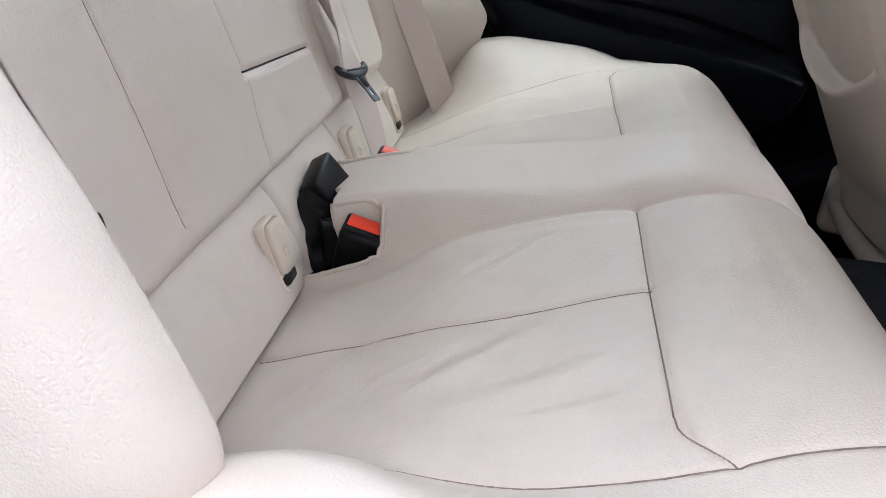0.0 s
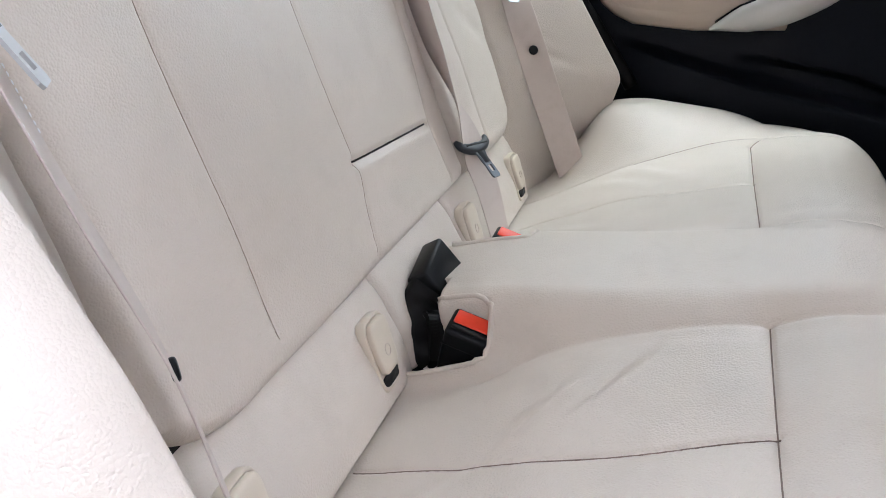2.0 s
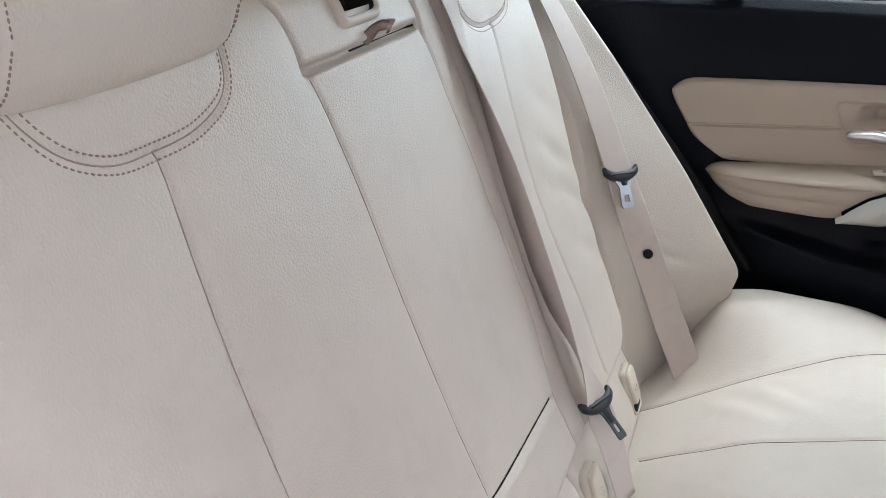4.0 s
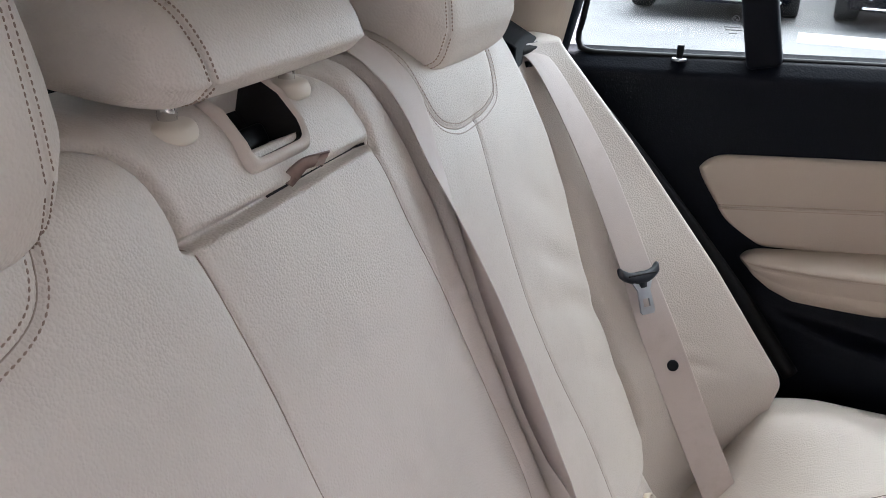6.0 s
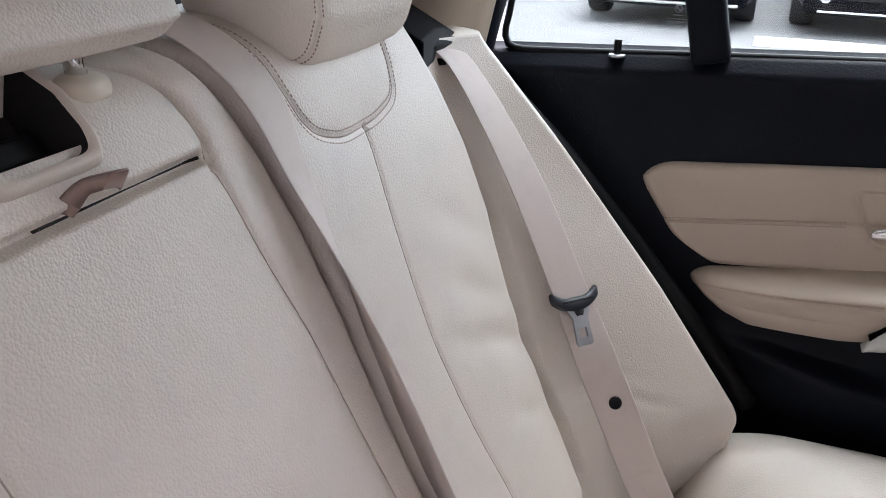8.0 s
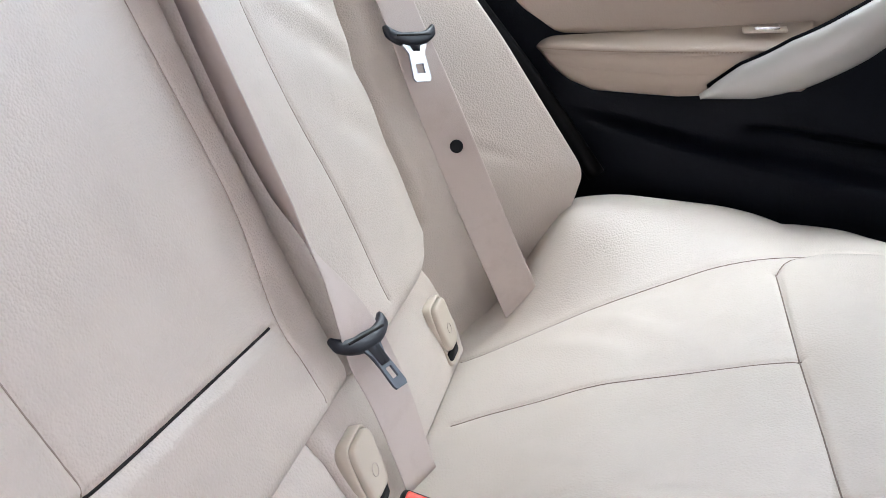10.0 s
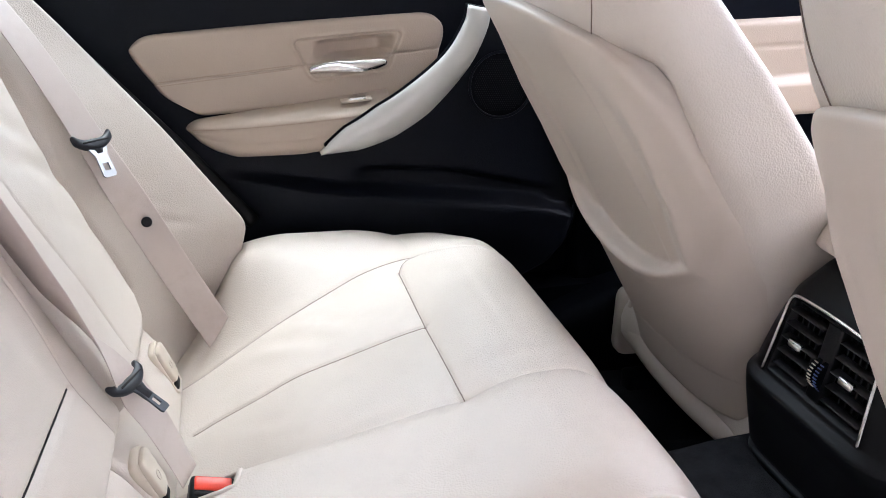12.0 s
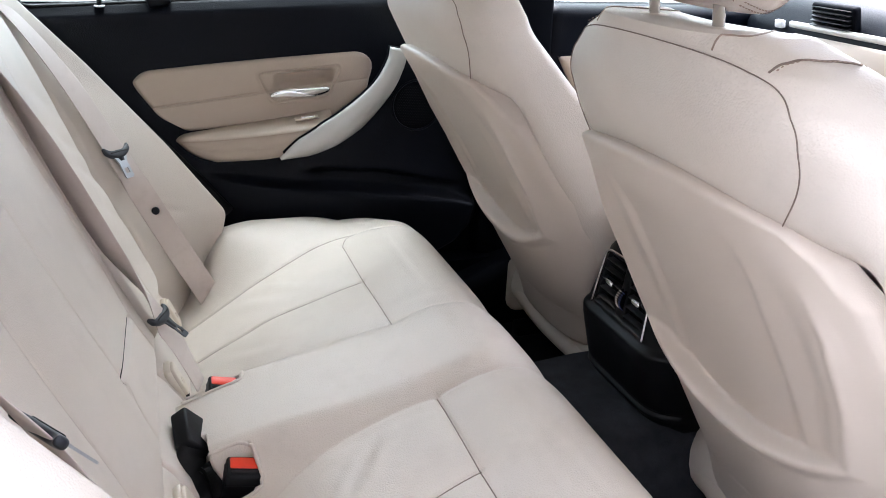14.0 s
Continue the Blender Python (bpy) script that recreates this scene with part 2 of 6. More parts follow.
def loft_mesh(name, rings, mat, smooth=True, caps=True):
    """A skin over closed rings (k x n x 3)."""
    R = np.array(rings, float)
    k, n = R.shape[:2]
    faces = []
    for i in range(k - 1):
        for j in range(n):
            j2 = (j + 1) % n
            faces.append([i * n + j, i * n + j2, (i + 1) * n + j2, (i + 1) * n + j])
    if caps:
        faces.append(list(range(n))[::-1])
        faces.append([(k - 1) * n + j for j in range(n)])
    me = mesh_from(name, R.reshape(-1, 3), faces, mat, smooth)
    bm = bmesh.new()
    bm.from_mesh(me)
    bmesh.ops.recalc_face_normals(bm, faces=bm.faces)
    bm.to_mesh(me)
    bm.free()
    return me


def box_mesh(name, size, mat, bevel=0.003, seg=2, at=(0, 0, 0), m=None):
    bm = bmesh.new()
    bmesh.ops.create_cube(bm, size=1.0, matrix=Matrix.Translation(at) @ Matrix.Diagonal((*size, 1)))
    if bevel:
        bmesh.ops.bevel(bm, geom=list(bm.edges), offset=bevel, segments=seg, profile=0.5, affect="EDGES")
    if m is not None:
        bm.transform(m)
    me = bpy.data.meshes.new(name)
    bm.to_mesh(me)
    bm.free()
    me.materials.append(mat)
    me.shade_smooth()
    return me


def disc_mesh(name, r, h, mat, seg=32, bevel=0.0, m=None, r2=None):
    bm = bmesh.new()
    bmesh.ops.create_cone(bm, cap_ends=True, segments=seg, radius1=r, radius2=r if r2 is None else r2, depth=h)
    if bevel:
        bmesh.ops.bevel(bm, geom=[e for e in bm.edges if len(e.link_faces) == 2 and e.calc_face_angle(0) > 0.8], offset=bevel, segments=3, profile=0.5, affect="EDGES")
    if m is not None:
        bm.transform(m)
    me = bpy.data.meshes.new(name)
    bm.to_mesh(me)
    bm.free()
    me.materials.append(mat)
    me.shade_smooth()
    return me


def tube_mesh(name, points, r, mat, n=10, closed=False, count=None):
    """A round bar along a smooth curve; r is a number or one per point."""
    P = spline(points, count or max(12, 8 * len(points))) if len(points) > 2 else np.array(points, float)
    rad = np.interp(np.linspace(0, 1, len(P)), np.linspace(0, 1, len(np.atleast_1d(r))), np.atleast_1d(r))
    T = np.gradient(P, axis=0)
    T /= np.linalg.norm(T, axis=1)[:, None] + 1e-12
    up = np.array([0.31, 0.17, 0.93])
    rings = []
    for p, t, q in zip(P, T, rad):
        a = np.cross(t, up)
        a /= np.linalg.norm(a) + 1e-12
        b = np.cross(t, a)
        ang = np.linspace(0, 2 * np.pi, n, endpoint=False)[:, None]
        rings.append(p + q * (np.cos(ang) * a + np.sin(ang) * b))
    return loft_mesh(name, rings, mat)


def ribbon_mesh(name, points, widths, w, t, mat, n=60, twist=0.0):
    """A strap: centre line, direction across it at each point, width and thickness."""
    P = spline(points, n)
    W = np.array(widths, float)
    A = np.stack([np.interp(np.linspace(0, len(W) - 1, n), np.arange(len(W)), W[:, k]) for k in range(3)], 1)
    if len(W) == len(points):
        q = np.concatenate([[0], np.cumsum(np.linalg.norm(np.diff(np.array(points, float), axis=0), axis=1))])
        A = np.stack([np.interp(np.linspace(0, q[-1], n), q, W[:, k]) for k in range(3)], 1)
    T = np.gradient(P, axis=0)
    rings = []
    for p, a, d in zip(P, A, T):
        d = d / np.linalg.norm(d)
        a = a - d * (a @ d)
        a = a / np.linalg.norm(a)
        nrm = np.cross(d, a)
        h, e = w / 2, t / 2
        cols = [(-h, 0), (-h + e, e), (-h * 0.9, e), (0, e), (h * 0.9, e), (h - e, e), (h, 0), (h - e, -e), (0, -e), (-h + e, -e)]
        rings.append([p + a * u + nrm * v for u, v in cols])
    return loft_mesh(name, rings, mat)


def thing(name, label="", category="", group="", kind="", at=(0, 0, 0)):
    e = new(name)
    e.empty_display_size = 0.05
    e.location = at
    return tagged(e, label, category, group, kind)


def part(name, me, parent=None, label=""):
    """Links a mesh as one object under a thing or a part; the mesh is in world places."""
    ob = new(name, me)
    if parent is not None:
        ob.parent = parent
        if parent.parent is None:
            ob.matrix_parent_inverse = Matrix.Translation(-parent.location)
    if label:
        ob["label"] = label
    return ob


def single(name, me, label, category, group="", kind=""):
    return tagged(new(name, me), label, category, group, kind)

# ---- ground outside ----
GROUND = -0.08
gx = np.linspace(-80, 80, 41)
gy = np.linspace(-60, 90, 41)
GX, GY = np.meshgrid(gx, gy, indexing="ij")
me = mesh_from("ground", np.stack([GX, GY, GX * 0 + GROUND], 2).reshape(-1, 3), grid_faces(len(gx), len(gy)), ASPHALT)
single("ground", me, "pale worn asphalt of a car park", "ground", kind="structure")


def road_mark(x0, x1, y0, y1):
    P = np.array([[[x, y + 0.03 * math.sin(2.1 * x), GROUND + 0.006] for y in np.linspace(y0, y1, 4)] for x in np.linspace(x0, x1, 24)])
    single("road_marking", sheet_mesh("road_marking", P, (0, 0, -0.004), PAINTLINE), "worn white painted line on the asphalt", "road marking", kind="structure")


road_mark(0.0, 9.0, 8.1, 8.75)

# ---- shell of the estate car ----
floor_me = sheet_mesh("floor", np.array([[[x, y, 0.21 + 0.21 * math.exp(-((y / 0.16) ** 8)) + (0.05 if abs(y) > 0.66 else 0)] for y in np.linspace(-0.74, 0.74, 75)] for x in np.linspace(-1.3, 1.7, 40)]), (0, 0, -0.05), CARPET, flip=False)
single("floor", floor_me, "black carpet with a raised centre tunnel", "floor", kind="structure")
# car roof, unseen; its edges are extended past the real ones to block sky light
roof_pts = np.array([[[x, y, 1.50 - 0.09 * (abs(y) / 0.62) ** 3 - 0.06 * max(0, (-x - 0.2)) ** 2 - 0.05 * max(0, x - 0.5) ** 2] for y in np.linspace(-0.74, 0.74, 29)] for x in np.linspace(-1.45, 1.20, 42)])
single("ceiling", sheet_mesh("ceiling", roof_pts, (0, 0, 0.05), LINER, flip=True), "light beige fabric headliner of the car", "headliner", kind="structure")


def wall_from(name, poly, y0, y1, mat, label, category):
    """A plate with the outline poly in x and z, between two y."""
    bm = bmesh.new()
    lo = [bm.verts.new((x, y0, z)) for x, z in poly]
    hi = [bm.verts.new((x, y1, z)) for x, z in poly]
    bm.faces.new(lo)
    bm.faces.new(hi[::-1])
    for i in range(len(poly)):
        j = (i + 1) % len(poly)
        bm.faces.new((lo[i], hi[i], hi[j], lo[j]))
    bmesh.ops.recalc_face_normals(bm, faces=bm.faces)
    me = bpy.data.meshes.new(name)
    bm.to_mesh(me)
    bm.free()
    me.materials.append(mat)
    return single(name, me, label, category, kind="structure")


# unseen walls added beside the open doors and ahead, to block sky light
wall_from("wall_yard", [(-5.0, GROUND), (6.0, GROUND), (6.0, 3.3), (-5.0, 3.3)], -2.35, -2.15, BLOCKERWALL, "plain grey wall added out of view to block sky light", "wall")
yw = bpy.data.meshes.new("wall_yard_front")
bm = bmesh.new()
bmesh.ops.create_cube(bm, size=1.0, matrix=Matrix.Translation((7.1, 0.9, 1.6)) @ Matrix.Diagonal((0.2, 6.5, 3.4, 1)))
bm.to_mesh(yw)
bm.free()
yw.materials.append(BLOCKERWALL)
single("wall_yard_front", yw, "plain grey wall added out of view to block sky light", "wall", kind="structure")
# left side: pillars, sills and the cargo side behind the bench
wall_from("wall_left_cargo", [(-1.35, 0.2), (-0.31, 0.2), (-0.31, 0.985), (-0.45, 1.006), (-0.62, 1.008), (-0.95, 1.004), (-1.35, 1.0)], 0.70, 0.80, LOWBLACK, "black side trim of the cargo area", "side trim")
wall_from("wall_right_cargo", [(-1.35, 0.2), (-0.36, 0.2), (-0.36, 0.985), (-0.62, 1.0), (-0.95, 0.985), (-1.35, 1.0)], -0.80, -0.70, LOWBLACK, "black side trim of the cargo area", "side trim")
wall_from("wall_rear", [(-1.36, 0.2), (-1.30, 0.2), (-1.30, 0.98), (-1.36, 0.98)], -0.72, 0.72, LOWBLACK, "black trim of the tailgate", "side trim")
wall_from("sill_left", [(-0.35, 0.2), (1.7, 0.2), (1.7, 0.40), (0.72, 0.40), (-0.35, 0.36)], 0.70, 0.80, LOWBLACK, "black plastic door sill", "door sill")
wall_from("wall_left_outer", [(0.25, 0.2), (0.90, 0.2), (0.90, 0.98), (0.25, 0.98)], 0.775, 0.80, LOWBLACK, "black inner skin behind the door trim", "side trim")
wall_from("sill_right", [(-0.35, 0.1), (1.7, 0.1), (1.7, 0.36), (-0.35, 0.33)], -0.80, -0.70, LOWBLACK, "black plastic door sill", "door sill")
wall_from("pillar_middle_right", [(0.70, 0.3), (0.86, 0.3), (0.80, 1.42), (0.66, 1.42)], -0.80, -0.71, LOWBLACK, "black middle door pillar", "pillar")
wall_from("door_front_right", [(0.86, 0.3), (1.72, 0.3), (1.72, 0.99), (0.84, 0.99)], -0.80, -0.72, DOORBLACK, "closed front door, black upper trim", "door")
wall_from("firewall", [(1.66, 0.15), (1.72, 0.15), (1.72, 0.98), (1.66, 0.98)], -0.74, 0.74, LOWBLACK, "black bulkhead under the dashboard", "bulkhead")


def pillar_sheet(name, lower, upper, y_low, y_high, mat, label, category, side=1, bow=0.02):
    """A curved pillar cover between a lower and an upper edge given in x and z."""
    n, k = 24, 24
    lo, hi = spline(lower, n) if len(lower) > 2 else np.linspace(lower[0], lower[1], n), spline(upper, n) if len(upper) > 2 else np.linspace(upper[0], upper[1], n)
    P = np.zeros((n, k, 3))
    for j, v in enumerate(np.linspace(0, 1, k)):
        xz = lo * (1 - v) + hi * v
        P[:, j, 0], P[:, j, 2] = xz[:, 0], xz[:, 1]
        P[:, j, 1] = side * (y_low * (1 - v) + y_high * v - bow * np.sin(np.pi * np.linspace(0, 1, n)))
    return single(name, sheet_mesh(name, P, (0, side * 0.05, 0), mat, flip=side > 0), label, category, kind="structure")


for side in (1, -1):
    nm = "left" if side > 0 else "right"
    pillar_sheet("pillar_c_" + nm, [(-0.56, 0.99), (-0.285, 0.975)], [(-0.58, 1.36), (-0.20, 1.38)], 0.70, 0.62, PILLAR, "beige moulded pillar cover behind the rear door", "pillar", side, 0.03)
    pillar_sheet("pillar_d_" + nm, [(-1.34, 0.99), (-1.0, 0.995), (-0.81, 1.010)], [(-1.30, 1.34), (-1.1, 1.35), (-0.955, 1.36)], 0.70, 0.60, PILLAR, "pale beige rear pillar cover beside the quarter window", "pillar", side, 0.05)

# window_3 and window_4 are unseen; their dark tint is added to cut rear light
for nm_, pts_, tint_ in (("window_3", [[(-1.335, -0.60, 0.985), (-1.335, 0.60, 0.985)], [(-1.335, -0.56, 1.34), (-1.335, 0.56, 1.34)]], (0.22, 0.24, 0.235)), ("window_4", [[(-1.0, -0.735, 0.985), (-0.30, -0.735, 0.985)], [(-1.0, -0.66, 1.37), (-0.25, -0.66, 1.37)]], (0.28, 0.30, 0.295)), ("window_5", [[(-1.0, 0.742, 0.985), (-0.30, 0.742, 0.985)], [(-1.0, 0.68, 1.37), (-0.25, 0.68, 1.37)]], (0.62, 0.66, 0.65))):
    single(nm_, sheet_mesh(nm_, np.array(pts_), (-0.004, 0, 0) if nm_ == "window_3" else (0, 0.004, 0), glass_material("tinted_glass", tint_), smooth=False), "tinted fixed glass of the cargo area", "car window", kind="structure")
qs = spline([(-0.94, 0.712, 1.30), (-0.885, 0.716, 1.12), (-0.855, 0.718, 1.05), (-0.835, 0.718, 1.03), (-0.80, 0.718, 1.014), (-0.77, 0.718, 1.006)], 40)
single("quarter_window_seal", tube_mesh("quarter_window_seal", qs, 0.0055, RUBBER, 8, count=60), "black rubber seal of the quarter window", "window seal", kind="structure")
t_h = thing("side_post", "thin black post with a flat round head beside the quarter window", "post", at=(-0.632, 0.655, 1.0))
part("post", tube_mesh("post", [(-0.634, 0.655, 0.995), (-0.630, 0.658, 1.04), (-0.626, 0.660, 1.085)], 0.0055, BLACK, 10), t_h)
part("head", disc_mesh("head", 0.011, 0.006, BLACK, 24, 0.002, pose(-0.626, 0.660, 1.087)), t_h)

# cargo cover cassette behind the backrest
t_c = thing("cargo_cover", "dark grey roller cargo cover behind the rear backrest", "cargo cover", at=(-0.44, 0, 1.0))
part("cassette", tube_mesh("cassette", [(-0.47, -0.66, 1.03), (-0.47, 0, 1.03), (-0.47, 0.66, 1.03)], 0.04, BLACK, 16), t_c)
part("sheet", sheet_mesh("sheet", np.array([[[x, y, 1.0] for y in np.linspace(-0.66, 0.66, 10)] for x in np.linspace(-1.28, -0.50, 10)]), (0, 0, -0.004), LOWBLACK), t_c)

# ---- rear bench cushion ----
NEW_CUSHION = [(-0.10, 0.400), (-0.04, 0.428), (0.02, 0.452), (0.10, 0.480), (0.20, 0.515), (0.30, 0.550), (0.37, 0.571), (0.430, 0.576), (0.470, 0.553), (0.492, 0.510), (0.498, 0.450), (0.490, 0.380), (0.472, 0.320)]


def rear_cushion():
    nu, nv = 380, 640
    prof = spline(NEW_CUSHION, nu)
    tang = np.gradient(prof, axis=0)
    tang /= np.linalg.norm(tang, axis=1)[:, None]
    nrm = np.stack([-tang[:, 1], tang[:, 0]], 1)
    s = np.concatenate([[0], np.cumsum(np.linalg.norm(np.diff(prof, axis=0), axis=1))])
    top = prof[:, 0].argmax()

    def sx(x):
        return float(np.interp(x, prof[:top, 0], s[:top]))

    y = np.linspace(-0.665, 0.665, nv)
    S, Y = np.meshgrid(s, y, indexing="ij")
    X0 = np.repeat(prof[:, :1], nv, 1)
    Z0 = np.repeat(prof[:, 1:], nv, 1)
    A = np.abs(Y)
    h = np.zeros_like(S)
    # middle seat is a low hump, outer seats are shallow bowls
    h += (0.014 + 0.026 * (1 - sm(X0, 0.02, 0.28))) * (1 - sm(A, 0.075, 0.15)) * (1 - sm(S, sx(0.36), sx(0.47)))
    h -= 0.006 * np.exp(-((A - 0.31) / 0.12) ** 2) * sm(X0, 0.02, 0.1) * (1 - sm(X0, 0.28, 0.36))
    front = sm(S, sx(0.40), s[-1])

    def q(pts, mirror):
        return [(sx(a), mirror * b) for a, b in pts]

    for m in (1, -1):
        inn = 0.108 if m > 0 else 0.122
        mid = 0.300 if m > 0 else 0.313
        h += seam(S, Y, q([(0.06, inn + 0.045), (0.12, inn + 0.02), (0.20, inn + 0.006), (0.30, inn)], m), 0.003, 0.005, 0.006, 0.03, sewn=False)
        h += seam(S, Y, [(sx(0.30), m * inn), (sx(0.37), m * (inn - 0.002)), (sx(0.43), m * (inn - 0.004)), (sx(0.45) + 0.06, m * inn), (s[-1], m * (inn + 0.01))], 0.004, 0.004, 0.008, 0.03, sewn=False)
        # dark=True draws the groove shade in the deeper brown
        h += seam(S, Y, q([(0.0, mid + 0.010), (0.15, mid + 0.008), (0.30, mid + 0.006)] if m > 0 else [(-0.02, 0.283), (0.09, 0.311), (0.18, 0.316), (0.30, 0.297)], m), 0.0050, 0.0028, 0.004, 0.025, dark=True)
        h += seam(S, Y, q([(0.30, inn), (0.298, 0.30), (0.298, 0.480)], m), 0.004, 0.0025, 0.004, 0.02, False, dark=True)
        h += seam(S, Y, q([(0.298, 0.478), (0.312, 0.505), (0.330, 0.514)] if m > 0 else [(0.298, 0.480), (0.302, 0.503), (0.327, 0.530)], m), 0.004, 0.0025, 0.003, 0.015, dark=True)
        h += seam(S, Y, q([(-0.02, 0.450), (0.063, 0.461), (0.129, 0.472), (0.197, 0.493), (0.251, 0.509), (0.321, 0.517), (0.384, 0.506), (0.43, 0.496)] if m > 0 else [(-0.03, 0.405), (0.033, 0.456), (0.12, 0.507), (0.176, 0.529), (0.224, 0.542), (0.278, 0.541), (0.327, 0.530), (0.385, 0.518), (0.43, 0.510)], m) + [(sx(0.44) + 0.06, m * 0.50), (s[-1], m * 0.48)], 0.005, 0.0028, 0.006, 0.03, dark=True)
    # sitting folds in the outer seats
    for x0, y0, ang, ln, wd, dp in [(0.13, -0.25, 55, 0.07, 0.012, 0.0035), (0.17, -0.235, 50, 0.06, 0.012, 0.003), (0.10, -0.40, 35, 0.06, 0.013, 0.003), (0.16, -0.40, 40, 0.07, 0.014, 0.0035),
                                    (0.22, -0.43, 25, 0.06, 0.012, 0.003), (0.06, -0.36, 50, 0.05, 0.01, 0.0025), (0.25, -0.47, 15, 0.05, 0.009, 0.0025), (0.20, -0.20, 60, 0.05, 0.012, 0.0022),
                                    (0.12, 0.38, -40, 0.05, 0.016, 0.004), (0.17, 0.40, -45, 0.05, 0.016, 0.004), (0.08, 0.22, -40, 0.05, 0.014, 0.002), (0.40, 0.0, 85, 0.12, 0.012, 0.002),
                                    (0.38, -0.31, 88, 0.12, 0.008, 0.0015), (0.41, -0.33, 92, 0.14, 0.007, 0.0015), (0.39, 0.32, 90, 0.12, 0.008, 0.0012)]:
        ca, sa = math.cos(radians(ang)), math.sin(radians(ang))
        du, dv = (S - sx(x0)) * ca + (Y - y0) * sa, -(S - sx(x0)) * sa + (Y - y0) * ca
        h += 0.65 * dp * np.exp(-(du / ln) ** 2) * (np.exp(-(dv / wd) ** 2) - 0.7 * np.exp(-((dv - 1.5 * wd) / wd) ** 2))
    # side bolsters rise to a level top beside the doors
    wide = np.where(Y > 0, 0.028, 0.050) * sm(X0, 0.08, 0.22)
    rise = np.where(Y > 0, sm(A, 0.465, 0.590 + wide), sm(A, 0.478 + wide, 0.600 + wide)) * np.where(Y > 0, sm(X0, -0.01, 0.085), sm(X0, -0.03, 0.05)) * np.maximum(0, 0.560 - Z0) * (1 - sm(X0, 0.40, 0.46)) * (S < sx(0.44))
    # wells for the buckles
    for x1, ya, yb, dp in [(0.056, -0.140, -0.094, 0.05), (0.006, -0.100, -0.046, 0.06), (0.064, 0.062, 0.112, 0.06)]:
        inside = np.clip(np.minimum.reduce([x1 - X0, Y - ya, yb - Y]) / 0.006, 0, 1)
        h -= dp * inside * (S < sx(0.2))
    X = X0 + nrm[:, :1] * h
    Z = Z0 + nrm[:, 1:] * h + rise - 0.036 * (1 - sm(X0, -0.03, 0.15)) * sm(A, 0.10, 0.17) - 0.030 * sm(A, 0.48, 0.64) * sm(X0, 0.24, 0.43)
    # rounded ends at the doors; the front corners draw back
    end = edge_round(0.665 - A, 0.05)
    Z -= end * (1 - front)
    X -= front * end + 0.055 * sm(A, 0.52, 0.665) ** 2 * sm(X0, 0.28, 0.46)
    P = np.stack([X, Y, Z], 2)
    t = thing("rear_seat_cushion", "cream leather rear bench cushion with sewn seams and sitting creases", "seat cushion", at=(0.2, 0, 0.3))
    for x1, ya, yb in ((0.059, -0.143, -0.091), (0.067, 0.059, 0.115)):
        rim = []
        for a, b in spline([(-0.02, ya), (0.03, ya), (x1 - 0.012, ya + 0.001), (x1, ya + 0.012), (x1, yb - 0.012), (x1 - 0.012, yb - 0.001), (0.03, yb), (-0.02, yb)], 60):
            i, j = int(np.argmin(np.abs(prof[:top, 0] - a))), int(np.argmin(np.abs(y - b)))
            rim.append(P[i, j] + np.array([0, 0, 0.0]))
        rim = np.array(rim)
        rim[:, 2] = np.maximum(rim[:, 2], np.convolve(np.pad(rim[:, 2], 6, "edge"), np.ones(13) / 13, "valid")) + 0.0005
        part("buckle_well_edge", tube_mesh("buckle_well_edge", rim, 0.0028, LEATHER, 8, count=70), t, "rounded leather edge of the buckle well")
    c = part("cushion", sheet_mesh("cushion", P, (0, 0, -0.09), LEATHER), t)
    sew(P, s, Y, c)
    return t


rear_cushion()

# ---- rear backrest ----
BACK = [(-0.059, 0.517), (-0.074, 0.541), (-0.100, 0.600), (-0.162, 0.751), (-0.223, 0.900), (-0.262, 0.995), (-0.275, 1.026), (-0.290, 1.051), (-0.315, 1.067), (-0.350, 1.072), (-0.400, 1.068)]


def back_panel(name, parent, height, n_s, n_y, mat, edge=None, top=None, rnd=(0.03, 0.012), bottom_round=0.020):
    """A padded piece of the backrest between two y; height(S, Y, sz) gives the padding's relief; edge(z) moves the outer border."""
    prof = spline(BACK, n_s)
    if top:
        prof = prof[: int(np.searchsorted(prof[:, 1], top))]
        n_s = len(prof)
    tang = np.gradient(prof, axis=0)
    tang /= np.linalg.norm(tang, axis=1)[:, None]
    nrm = np.stack([tang[:, 1], -tang[:, 0]], 1)
    s = np.concatenate([[0], np.cumsum(np.linalg.norm(np.diff(prof, axis=0), axis=1))])
    rising = int(prof[:, 1].argmax()) + 1

    def sz(z):
        return float(np.interp(z, prof[:rising, 1], s[:rising]))

    S = np.repeat(s[:, None], n_y, 1)
    a, b = edge(prof[:, 1], s)
    u = np.linspace(0, 1, n_y)[None, :]
    Y = a[:, None] * (1 - u) + b[:, None] * u
    h = height(S, Y, sz)
    h = h - edge_round(Y - a[:, None], rnd[0]) - edge_round(b[:, None] - Y, rnd[1]) - edge_round(S, bottom_round)
    X = prof[:, :1] + nrm[:, :1] * h
    Z = prof[:, 1:] + nrm[:, 1:] * h
    P = np.stack([X, Y, Z], 2)
    ob = part(name, sheet_mesh(name, P, (-0.08, 0, -0.03), mat, flip=True), parent)
    sew(P, s, Y, ob)
    return ob


